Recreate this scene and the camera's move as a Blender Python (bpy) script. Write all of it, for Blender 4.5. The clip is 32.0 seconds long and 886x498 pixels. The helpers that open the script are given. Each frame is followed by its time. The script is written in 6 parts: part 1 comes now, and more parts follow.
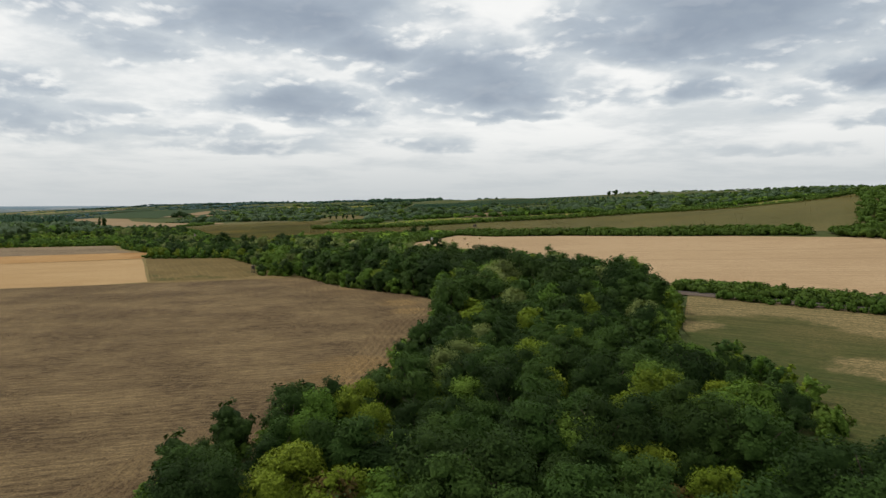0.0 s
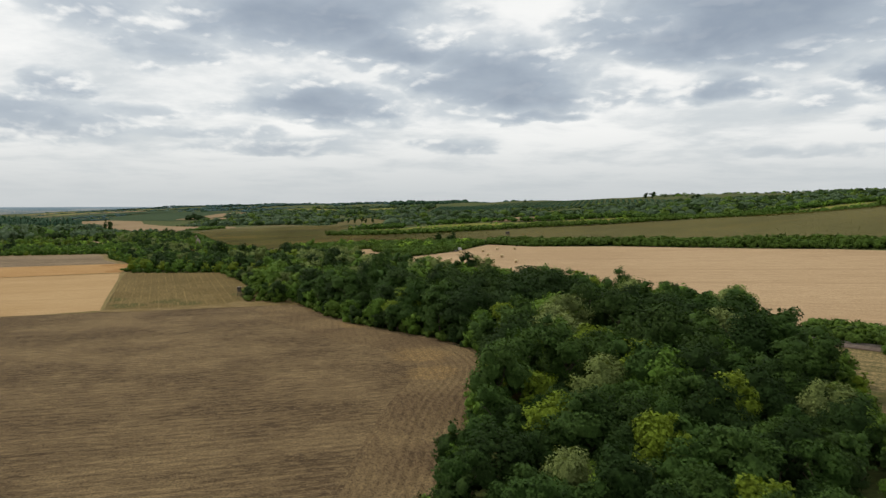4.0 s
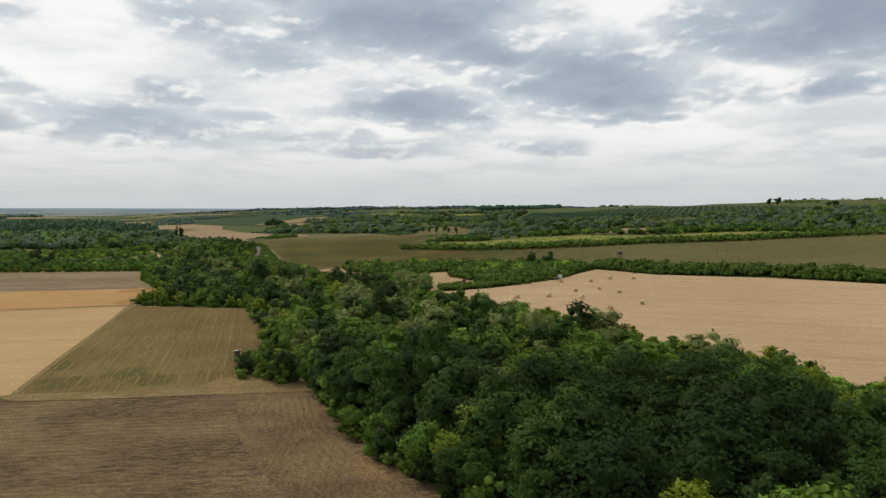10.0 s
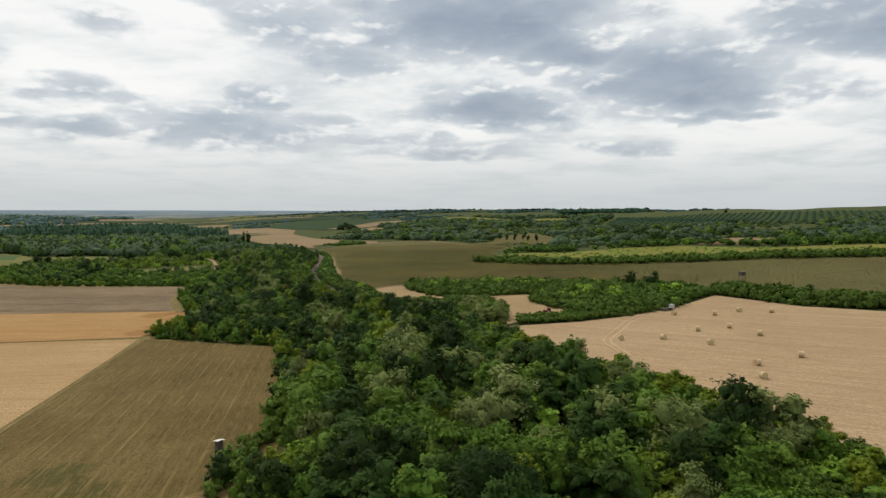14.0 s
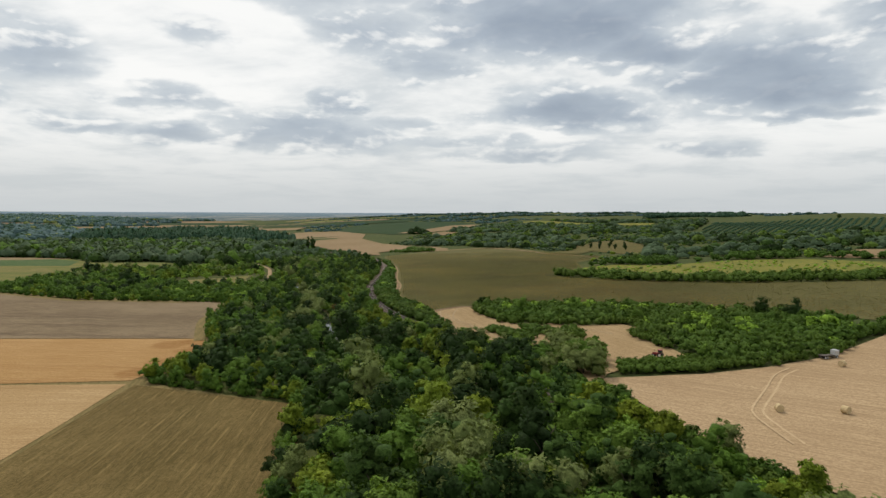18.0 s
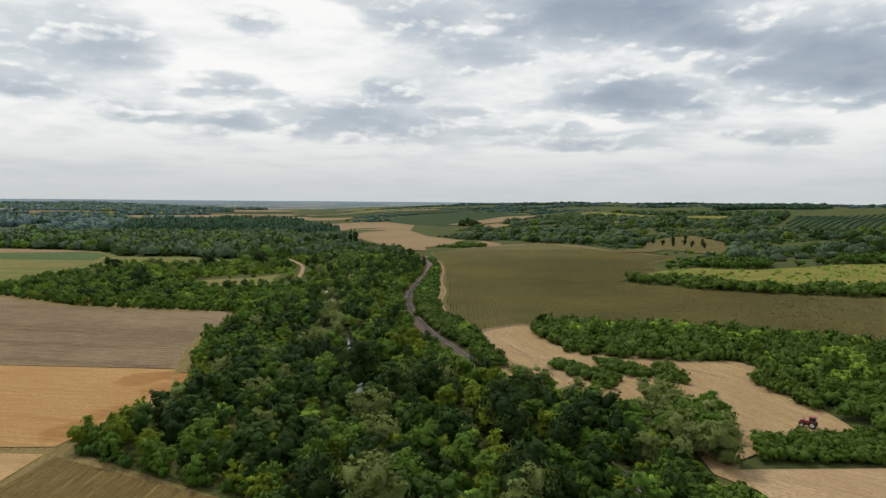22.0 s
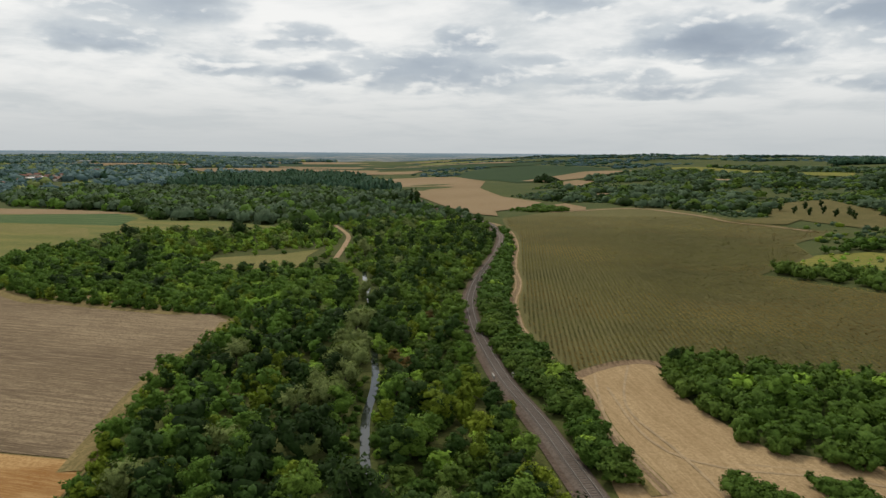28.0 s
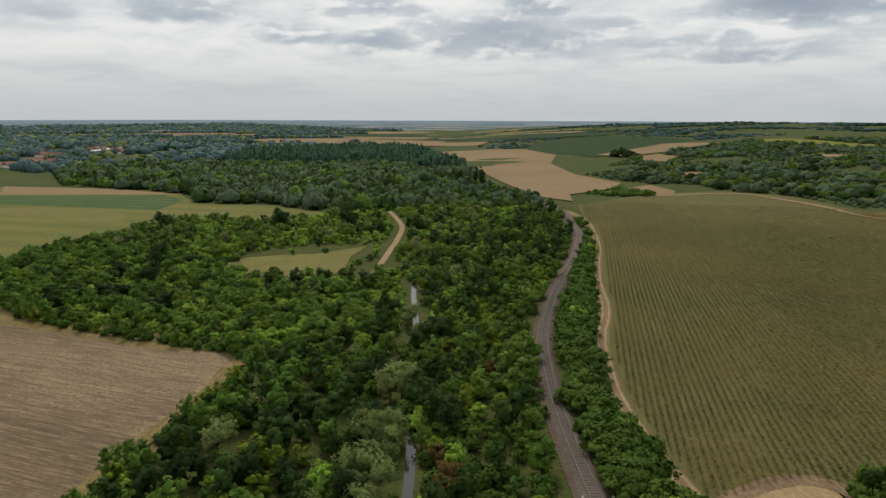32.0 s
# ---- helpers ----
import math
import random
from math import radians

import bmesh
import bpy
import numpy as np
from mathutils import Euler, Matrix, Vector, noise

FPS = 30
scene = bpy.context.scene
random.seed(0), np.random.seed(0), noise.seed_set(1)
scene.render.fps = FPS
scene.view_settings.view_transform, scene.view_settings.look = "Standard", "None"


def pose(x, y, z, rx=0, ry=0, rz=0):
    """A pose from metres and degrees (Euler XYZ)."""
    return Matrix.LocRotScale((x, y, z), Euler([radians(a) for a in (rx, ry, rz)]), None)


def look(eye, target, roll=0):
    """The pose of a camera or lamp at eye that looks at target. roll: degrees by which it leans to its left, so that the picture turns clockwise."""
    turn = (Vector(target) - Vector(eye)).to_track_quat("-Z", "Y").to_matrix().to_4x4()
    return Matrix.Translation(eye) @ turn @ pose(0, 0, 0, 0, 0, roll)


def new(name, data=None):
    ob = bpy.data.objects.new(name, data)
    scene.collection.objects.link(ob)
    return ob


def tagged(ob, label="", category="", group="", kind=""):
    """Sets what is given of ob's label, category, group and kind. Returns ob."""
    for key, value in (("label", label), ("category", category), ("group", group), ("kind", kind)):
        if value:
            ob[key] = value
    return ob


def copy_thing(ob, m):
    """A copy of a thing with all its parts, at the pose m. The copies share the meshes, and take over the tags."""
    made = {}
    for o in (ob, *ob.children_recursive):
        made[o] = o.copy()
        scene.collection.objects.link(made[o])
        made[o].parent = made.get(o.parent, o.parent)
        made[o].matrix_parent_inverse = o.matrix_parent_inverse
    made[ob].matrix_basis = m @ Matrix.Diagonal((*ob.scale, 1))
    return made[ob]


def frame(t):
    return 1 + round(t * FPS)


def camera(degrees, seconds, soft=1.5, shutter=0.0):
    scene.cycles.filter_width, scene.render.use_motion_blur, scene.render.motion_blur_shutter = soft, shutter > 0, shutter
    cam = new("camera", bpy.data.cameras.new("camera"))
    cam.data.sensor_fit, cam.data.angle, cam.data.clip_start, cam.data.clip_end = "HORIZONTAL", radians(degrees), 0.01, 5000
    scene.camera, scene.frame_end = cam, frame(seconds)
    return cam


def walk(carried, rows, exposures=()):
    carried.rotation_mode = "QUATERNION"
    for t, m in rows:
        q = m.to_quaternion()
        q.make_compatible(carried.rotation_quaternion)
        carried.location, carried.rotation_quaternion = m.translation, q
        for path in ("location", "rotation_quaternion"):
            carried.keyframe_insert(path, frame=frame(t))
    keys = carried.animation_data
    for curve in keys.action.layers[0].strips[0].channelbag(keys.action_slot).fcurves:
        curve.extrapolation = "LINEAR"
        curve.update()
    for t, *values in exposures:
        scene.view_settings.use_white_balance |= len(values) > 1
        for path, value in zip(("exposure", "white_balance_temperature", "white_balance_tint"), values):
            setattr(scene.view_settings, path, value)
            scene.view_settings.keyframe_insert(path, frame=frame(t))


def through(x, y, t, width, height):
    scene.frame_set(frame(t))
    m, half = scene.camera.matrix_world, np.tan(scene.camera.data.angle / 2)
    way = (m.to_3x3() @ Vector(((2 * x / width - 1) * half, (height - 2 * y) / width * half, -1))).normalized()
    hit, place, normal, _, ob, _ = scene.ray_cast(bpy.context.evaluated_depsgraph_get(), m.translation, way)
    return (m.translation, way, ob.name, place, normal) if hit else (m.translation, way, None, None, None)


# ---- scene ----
cam = camera(66.0, 32.0, 1.4, 0.3)
# seconds, eye, yaw to the left from +y, pitch, roll
PATH = [
    (0.0, 0.49, -64.56, 27.77, -2.59, -3.73, -0.26),
    (0.5, 0.43, -57.38, 27.97, -2.62, -3.69, -0.25),
    (1.0, 0.36, -50.18, 28.18, -2.64, -3.69, -0.21),
    (1.5, 0.24, -42.93, 28.38, -2.65, -3.67, -0.22),
    (2.0, 0.07, -35.67, 28.59, -2.65, -3.63, -0.15),
    (2.5, -0.09, -28.40, 28.79, -2.64, -3.63, -0.21),
    (4.5, 0.01, 0.00, 29.97, -0.01, -3.58, -0.11),
    (5.0, 0.17, 6.88, 30.39, 0.22, -3.53, -0.13),
    (5.5, 0.33, 13.68, 30.82, 0.53, -3.54, -0.11),
    (6.0, 0.45, 20.39, 31.28, 1.47, -3.52, -0.08),
    (6.5, 0.53, 27.00, 31.70, 2.63, -3.51, -0.06),
    (7.0, 0.52, 33.60, 32.14, 3.78, -3.48, 0.01),
    (7.5, 0.36, 40.17, 32.60, 4.67, -3.51, 0.09),
    (8.0, 0.09, 46.80, 33.11, 5.14, -3.47, 0.12),
    (8.5, -0.24, 53.46, 33.55, 5.39, -3.47, 0.07),
    (9.0, -0.58, 60.15, 33.98, 5.73, -3.48, 0.16),
    (9.5, -0.99, 66.86, 34.40, 6.19, -3.46, 0.13),
    (10.0, -1.47, 73.59, 34.78, 6.88, -3.43, 0.13),
    (10.5, -2.02, 80.29, 35.14, 7.87, -3.43, 0.17),
    (11.0, -2.68, 86.97, 35.51, 8.98, -3.40, 0.15),
    (11.5, -3.45, 93.59, 35.87, 9.96, -3.41, 0.26),
    (12.0, -4.31, 100.20, 36.26, 10.91, -3.39, 0.27),
    (12.5, -5.22, 106.76, 36.67, 11.83, -3.38, 0.30),
    (13.0, -6.19, 113.28, 37.12, 12.66, -3.34, 0.32),
    (13.5, -7.24, 119.72, 37.59, 13.10, -3.32, 0.21),
    (14.0, -8.38, 126.11, 38.05, 13.43, -3.30, 0.14),
    (14.5, -9.58, 132.49, 38.46, 13.89, -3.30, 0.16),
    (15.0, -10.84, 138.89, 38.76, 15.15, -3.29, 0.16),
    (15.5, -12.22, 145.24, 38.96, 16.51, -3.30, 0.28),
    (17.5, -18.74, 170.58, 39.49, 19.05, -3.15, 0.21),
    (18.0, -20.56, 176.75, 39.71, 19.79, -3.13, 0.26),
    (18.5, -22.41, 182.85, 39.95, 20.93, -3.12, 0.31),
    (19.0, -24.32, 188.95, 40.22, 22.17, -3.16, 0.39),
    (19.5, -26.30, 195.05, 40.49, 23.06, -3.19, 0.40),
    (20.0, -28.42, 201.19, 40.78, 23.72, -3.19, 0.45),
    (20.5, -30.62, 207.26, 41.02, 24.09, -3.23, 0.45),
    (21.0, -32.86, 213.27, 41.22, 24.13, -3.38, 0.44),
    (21.5, -35.18, 219.17, 41.42, 24.17, -3.71, 0.44),
    (22.0, -37.58, 225.00, 41.68, 24.22, -4.08, 0.49),
    (22.5, -40.01, 230.75, 41.91, 24.94, -4.42, 0.54),
    (23.0, -42.49, 236.42, 42.09, 25.77, -4.76, 0.54),
    (23.5, -45.04, 242.06, 42.25, 26.65, -5.15, 0.76),
    (24.0, -47.64, 247.73, 42.40, 27.33, -5.50, 0.78),
    (24.5, -50.26, 253.42, 42.49, 28.16, -5.85, 0.73),
    (25.0, -52.95, 259.18, 42.59, 28.65, -6.15, 0.60),
    (25.5, -55.75, 265.01, 42.79, 28.66, -6.57, 0.76),
    (27.5, -67.39, 288.70, 44.12, 28.94, -7.90, 0.60),
    (28.0, -70.19, 294.23, 44.68, 30.23, -8.19, 0.43),
    (28.5, -72.94, 299.53, 45.24, 32.02, -8.53, 0.50),
    (29.0, -75.70, 304.62, 45.80, 32.50, -8.87, 0.40),
    (29.5, -78.52, 309.60, 46.39, 32.88, -9.19, 0.30),
    (30.0, -81.41, 314.51, 47.00, 33.87, -9.48, 0.23),
    (30.5, -84.34, 319.39, 47.62, 34.89, -9.83, 0.20),
    (31.0, -87.41, 324.33, 48.31, 35.43, -10.18, 0.15),
    (31.5, -90.59, 329.27, 49.03, 35.64, -10.55, 0.07),
    (32.0, -93.85, 334.26, 49.83, 35.86, -10.91, 0.16),
]

def gaze(x, y, z, yaw, pitch, roll):
    a, b = radians(yaw), radians(pitch)
    way = Vector((-math.sin(a) * math.cos(b), math.cos(a) * math.cos(b), math.sin(b)))
    return look((x, y, z), Vector((x, y, z)) + way * 10, roll)


walk(cam, [(t, gaze(*row)) for t, *row in PATH], [(0.0, 0.0), (23.0, 0.0), (28.0, -0.08), (32.0, -0.15)])

# ---------------------------------------------------------------- light
SUN_AZ, SUN_EL = -48.0, 50.0        # degrees: from +y to the right, above the horizon

world = bpy.data.worlds.new("sky")
scene.world = world
world.use_nodes = True


class Nodes:
    """Short hand for node trees."""

    def __init__(self, tree):
        self.t = tree
        self.t.nodes.clear()

    def n(self, kind, **settings):
        node = self.t.nodes.new(kind)
        for key, value in settings.items():
            setattr(node, key, value)
        return node

    def link(self, a, b):
        self.t.links.new(a, b)

    def put(self, socket, value):
        if isinstance(value, bpy.types.NodeSocket):
            self.link(value, socket)
        elif value is not None:
            socket.default_value = value

    def math(self, op, a, b=None, c=None, clamp=False):
        node = self.n("ShaderNodeMath", operation=op, use_clamp=clamp)
        for s, v in zip(node.inputs, (a, b, c)):
            self.put(s, v)
        return node.outputs[0]

    def vmath(self, op, a, b=None, out=0):
        node = self.n("ShaderNodeVectorMath", operation=op)
        for s, v in zip(node.inputs, (a, b)):
            self.put(s, v)
        return node.outputs[out]

    def noise(self, vector, scale, detail=3.0, rough=0.55, distort=0.0, color=False):
        node = self.n("ShaderNodeTexNoise")
        self.put(node.inputs["Vector"], vector)
        for key, v in (("Scale", scale), ("Detail", detail), ("Roughness", rough), ("Distortion", distort)):
            node.inputs[key].default_value = v
        return node.outputs["Color" if color else "Fac"]

    def mix(self, fac, a, b, kind="MIX"):
        node = self.n("ShaderNodeMix", data_type="RGBA", blend_type=kind)
        self.put(node.inputs["Factor"], fac)
        self.put(node.inputs["A"], (*a, 1) if isinstance(a, tuple) else a)
        self.put(node.inputs["B"], (*b, 1) if isinstance(b, tuple) else b)
        return node.outputs["Result"]

    def step(self, x, lo, hi, a=0.0, b=1.0):
        node = self.n("ShaderNodeMapRange", interpolation_type="SMOOTHSTEP")
        for s, v in zip(node.inputs, (x, lo, hi, a, b)):
            self.put(s, v)
        return node.outputs["Result"]


# banks of cloud: bearing from +y to the right, height, half width, half height (degrees), thickness
BANKS_EAST = [(-10.3, 14.6, 8.6, 2.9, 1.0), (-4.0, 12.6, 5.0, 1.5, 0.9), (4.8, 9.8, 6.5, 2.4, 0.95), (8.1, 7.3, 3.8, 0.5, 0.6), (-9.1, 8.1, 5.8, 1.2, 0.9), (25.4, 13.4, 10.2, 3.0, 1.05), (15.3, 14.2, 4.9, 1.9, 0.6), (34.3, 9.0, 2.6, 1.5, 0.85),
    (-20.9, 11.6, 2.8, 1.5, 0.62), (-28.0, 8.6, 1.4, 0.8, 0.62), (23.1, 8.7, 2.8, 1.0, 0.7), (15.4, 8.6, 2.7, 1.4, 0.55), (29.8, 7.2, 2.2, 0.8, 0.55), (-28.4, 5.4, 2.8, 0.8, 0.66), (-11.4, 5.1, 4.9, 0.7, 0.55), (2.2, 4.9, 3.5, 0.6, 0.5), (-22.9, 7.4, 3.5, 0.5, 0.45),
    (34.8, 5.7, 1.6, 0.5, 0.5)]
BANKS_NORTH = [(-41.1, 8.6, 3.8, 0.9, 0.66), (-31.8, 6.2, 5.2, 1.3, 0.8), (-40.4, 5.7, 4.4, 0.7, 0.7), (-28.7, 8.6, 1.8, 0.8, 0.62), (-39.1, 13.8, 2.3, 1.2, 0.4), (-47, 6.3, 3.4, 0.5, 0.55), (-25.5, 14.0, 4.1, 1.7, 0.5), (-56.9, 7.6, 3.0, 0.8, 0.62),
    (-65.7, 7.2, 3.0, 0.6, 0.5), (-12.3, 4.7, 7.6, 0.4, 0.45), (-19.6, 5.8, 3.8, 0.4, 0.4), (28.7, 4.0, 4.6, 0.5, 0.35), (-53, 11, 6, 1.6, 0.5)]
BANKS_HIGH = [(44, 13, 9, 3, 0.9), (-30, 19, 9, 3, 0.6), (8, 20, 10, 3, 0.8), (-3, 26, 14, 4, 0.8), (38, 23, 12, 4, 0.8)]


def make_sky():
    k = Nodes(world.node_tree)
    sky = k.n("ShaderNodeTexSky", sky_type="NISHITA", sun_disc=False)
    sky.sun_elevation, sky.sun_rotation = radians(SUN_EL), radians(SUN_AZ)
    sky.air_density, sky.dust_density = 1.0, 2.5
    way = k.vmath("NORMALIZE", k.n("ShaderNodeTexCoord").outputs["Generated"])
    sep = k.n("ShaderNodeSeparateXYZ")
    k.link(way, sep.inputs[0])
    bearing = k.math("MULTIPLY", k.math("ARCTAN2", sep.outputs["X"], sep.outputs["Y"]), 180 / math.pi)
    rise = k.math("MULTIPLY", k.math("ARCSINE", sep.outputs["Z"]), 180 / math.pi)
    # the cloud deck seen in perspective: flatter towards the horizon
    low = k.math("ADD", k.math("MAXIMUM", sep.outputs["Z"], 0.0), 0.11)
    flat = k.n("ShaderNodeCombineXYZ")
    k.put(flat.inputs[0], k.math("DIVIDE", sep.outputs["X"], low))
    k.put(flat.inputs[1], k.math("DIVIDE", sep.outputs["Y"], low))
    deck = flat.outputs[0]
    face = k.n("ShaderNodeCombineXYZ")
    k.put(face.inputs[0], k.math("MULTIPLY", bearing, 0.1))
    k.put(face.inputs[1], k.math("MULTIPLY", rise, 0.22))
    puffs = face.outputs[0]
    # ragged outlines: coarse and fine swirls
    bend = k.n("ShaderNodeSeparateColor")
    k.link(k.noise(puffs, 2.2, 5.0, 0.52, 0.0, True), bend.inputs[0])
    bearing2 = k.math("MULTIPLY_ADD", bend.outputs[0], 9.0, k.math("SUBTRACT", bearing, 4.5))
    rise2 = k.math("MULTIPLY_ADD", bend.outputs[1], 2.6, k.math("SUBTRACT", rise, 1.3))
    bank = 0.0
    for az, el, wide, tall, depth in BANKS_EAST + BANKS_NORTH + BANKS_HIGH:
        dx = k.math("DIVIDE", k.math("SUBTRACT", bearing2, az), wide * 1.12)
        dy = k.math("DIVIDE", k.math("SUBTRACT", rise2, el), tall * 1.15)
        # flat bases, rounded tops
        dy = k.math("MULTIPLY", dy, k.step(dy, -0.5, 0.5, 1.35, 0.85))
        far = k.math("SQRT", k.math("ADD", k.math("MULTIPLY", dx, dx), k.math("MULTIPLY", dy, dy)))
        bank = k.math("MAXIMUM", bank, k.step(far, 1.9, 0.1, 0.0, depth))
    billow = k.noise(deck, 1.5, 8.0, 0.5, 0.1)
    fluff, fluff2 = k.noise(puffs, 1.7, 6.0, 0.48, 0.15), k.noise(k.vmath("ADD", puffs, (-0.03, 0.075, 0.0)), 1.7, 6.0, 0.48, 0.15)
    body = k.math("MULTIPLY_ADD", k.math("SUBTRACT", billow, 0.5), 0.75, k.math("MULTIPLY", k.math("SUBTRACT", fluff, 0.5), 0.75))
    body = k.math("MULTIPLY_ADD", bank, 0.95, k.math("SUBTRACT", body, 0.3))
    top = k.math("SUBTRACT", fluff, fluff2)
    thin = k.noise(deck, 0.8, 7.0, 0.6, 0.2)
    cloud = k.mix(k.step(thin, 0.42, 0.66), (0.97, 0.97, 0.95), (0.66, 0.70, 0.72))
    cloud = k.mix(k.step(body, -0.24, 0.02, 0.0, 0.9), cloud, (0.60, 0.652, 0.69))
    cloud = k.mix(k.step(body, -0.06, 0.36), cloud, (0.44, 0.502, 0.57))
    cloud = k.mix(k.step(body, 0.24, 0.8), cloud, (0.305, 0.362, 0.44))
    # sunlit rims and tops, dim hollows
    lit = k.math("MULTIPLY", k.step(top, 0.0, 0.10), k.step(body, -0.3, 0.0))
    cloud = k.mix(k.math("MULTIPLY", lit, k.step(body, 0.5, 0.1, 0.08, 0.8)), cloud, (1.0, 0.995, 0.965))
    under = k.math("MULTIPLY", k.step(top, -0.01, -0.11), k.step(body, -0.12, 0.2))
    cloud = k.mix(k.math("MULTIPLY", under, 0.35), cloud, (0.37, 0.425, 0.485))
    veil = k.step(rise, 0.0, 7.5)
    cloud = k.mix(k.math("MULTIPLY", k.math("SUBTRACT", 1.0, veil), 0.92), cloud, (0.58, 0.618, 0.638))
    air = k.mix(1.0, sky.outputs[0], (0.09, 0.09, 0.09), "MULTIPLY")
    both = k.mix(0.94, air, cloud)
    back = k.n("ShaderNodeBackground")
    k.link(both, back.inputs["Color"])
    back.inputs["Strength"].default_value = 1.0
    k.link(back.outputs[0], k.n("ShaderNodeOutputWorld").inputs["Surface"])


make_sky()

sun = new("sun", bpy.data.lights.new("sun", "SUN"))
sun.data.energy, sun.data.angle, sun.data.color = 2.35, radians(10), (1.0, 0.93, 0.80)
a, b = radians(SUN_AZ), radians(SUN_EL)
sun.matrix_world = look((0, 0, 0), (-math.sin(a) * math.cos(b), -math.cos(a) * math.cos(b), -math.sin(b)))

# ---------------------------------------------------------------- lie of the land
ACROSS, ALONG = (0.817, 0.577), (-0.577, 0.817)   # away from the river, and down the valley
BASE = (-118.0, 363.0)


def smooth(x, lo, hi):
    t = np.clip((x - lo) / (hi - lo), 0, 1)
    return t * t * (3 - 2 * t)


def soft(x, k):
    return k * np.logaddexp(0, x / k)


def height(x, y):
    """Height of the ground, for arrays or numbers."""
    x, y = np.asarray(x, float), np.asarray(y, float)
    s = (x - BASE[0]) * ACROSS[0] + (y - BASE[1]) * ACROSS[1]
    u = (x - BASE[0]) * ALONG[0] + (y - BASE[1]) * ALONG[1]
    rise = 0.057 * soft(s - 15, 25)
    top = 36 + 15 * (1 - smooth(u, 100, 800))
    rise = -4 * np.logaddexp(-rise / 4, -top / 4) + 4 * np.logaddexp(0, -top / 4)
    rise = rise + 0.12 * soft(-u - 120, 25) * smooth(s, 150, 400) * (1 - 0.8 * smooth(s, 700, 1300))
    swell = 2.2 * np.sin(x / 61 + 1.3) * np.sin(y / 83 + 0.4) + 1.3 * np.sin(x / 29 + y / 37)
    rise = rise + swell * smooth(s, 190, 420) * (1 - smooth(s, 900, 1600))
    far = np.hypot(x, y - 200)
    return rise * (1 - smooth(far, 2300, 3600)) + 27 * smooth(far, 2600, 4800)


def hz(x, y):
    return float(height(x, y))


def inside(px, py, poly):
    """Which of the points lie in the polygon."""
    hit = np.zeros(len(px), bool)
    for (ax, ay), (bx, by) in zip(poly, poly[1:] + poly[:1]):
        cross = (ay > py) != (by > py)
        if ay != by:
            hit ^= cross & (px < (bx - ax) * (py - ay) / (by - ay) + ax)
    return hit


def off_line(px, py, line):
    """Distance of points from a line of points."""
    best = np.full(len(px), 1e9)
    for (ax, ay), (bx, by) in zip(line, line[1:]):
        dx, dy = bx - ax, by - ay
        t = np.clip(((px - ax) * dx + (py - ay) * dy) / (dx * dx + dy * dy), 0, 1)
        best = np.minimum(best, np.hypot(px - ax - t * dx, py - ay - t * dy))
    return best


def curve(points, step=4.0):
    """A smooth line through points (Catmull-Rom), as an array of x, y."""
    p = np.array([points[0], *points, points[-1]], float)
    out = []
    for n in range(1, len(p) - 2):
        a0, a1, a2, a3 = p[n - 1 : n + 3]
        for t in np.linspace(0, 1, max(2, int(np.hypot(*(a2 - a1)) / step)), endpoint=False):
            out.append(0.5 * (2 * a1 + (a2 - a0) * t + (2 * a0 - 5 * a1 + 4 * a2 - a3) * t**2 + (3 * a1 - a0 - 3 * a2 + a3) * t**3))
    return np.array([*out, p[-2]])


# the plan, in metres
RAIL = curve([(215, 2), (150, 50), (112, 94), (92, 118), (72, 140), (48, 172), (24, 206), (4, 238), (-12, 264), (-30, 293), (-49, 319), (-66, 339), (-80, 356), (-97, 377.5), (-109.7, 393.4), (-122.5, 408),
              (-139.4, 430.8), (-150, 446.8), (-159.5, 463), (-167.2, 479), (-175.5, 499.5), (-184.5, 525), (-194.5, 553), (-212, 594), (-228, 620), (-247, 650), (-300, 700), (-380, 790), (-520, 940)], 3.0)
ROAD = curve([(-86, 379), (-98, 394), (-107.7, 411), (-111.2, 415), (-114.6, 418.8), (-119.5, 424), (-124.8, 430), (-131, 438.3), (-137, 447), (-141, 454.5), (-146.8, 465), (-151.8, 476.3), (-155.8, 488), (-161.5, 501), (-169.3, 515.5), (-175.1, 527.6),
              (-184, 548), (-190.5, 564.3), (-200.5, 585), (-216.1, 614.2), (-229, 633.6), (-236, 642), (-248, 654), (-260, 657)], 3.0)
RIVER = curve([(-50, 255), (-65, 279), (-85, 306), (-103, 332), (-111, 346), (-119, 359), (-128, 371), (-136, 382), (-145, 397), (-160, 417),
               (-178, 438), (-189, 455), (-201, 470), (-214, 486), (-232, 512), (-250, 560), (-275, 610), (-320, 660)], 3.0)
TRACK = curve([(-233, 486), (-241, 500), (-247, 510), (-258, 527), (-271, 547), (-293, 577), (-330, 612)], 3.0)
BROWN = [(-161, 349), (-184, 377), (-193, 397), (-199, 408), (-205, 416), (-216, 420), (-225, 414), (-243, 409), (-266, 404), (-276, 401), (-314, 406), (-345, 409),
         (-600, 420), (-600, 180), (-222, 326)]
ORANGE = [(-142, 300), (-145, 313), (-147, 332), (-160.5, 348.6), (-222, 325.4), (-600, 179), (-600, 90), (-165, 288.5)]
YELLOW = [(-140.5, 297), (-118.3, 243), (-96, 187.5), (-110, 179.5), (-400, 98), (-600, 40), (-600, 89), (-165, 287)]
OLIVE = [(-138, 297), (-95, 296), (-76, 266), (-64, 242), (-57.5, 220), (-55, 205), (-46, 198.5), (-60, 193.5), (-94.5, 186.7)]
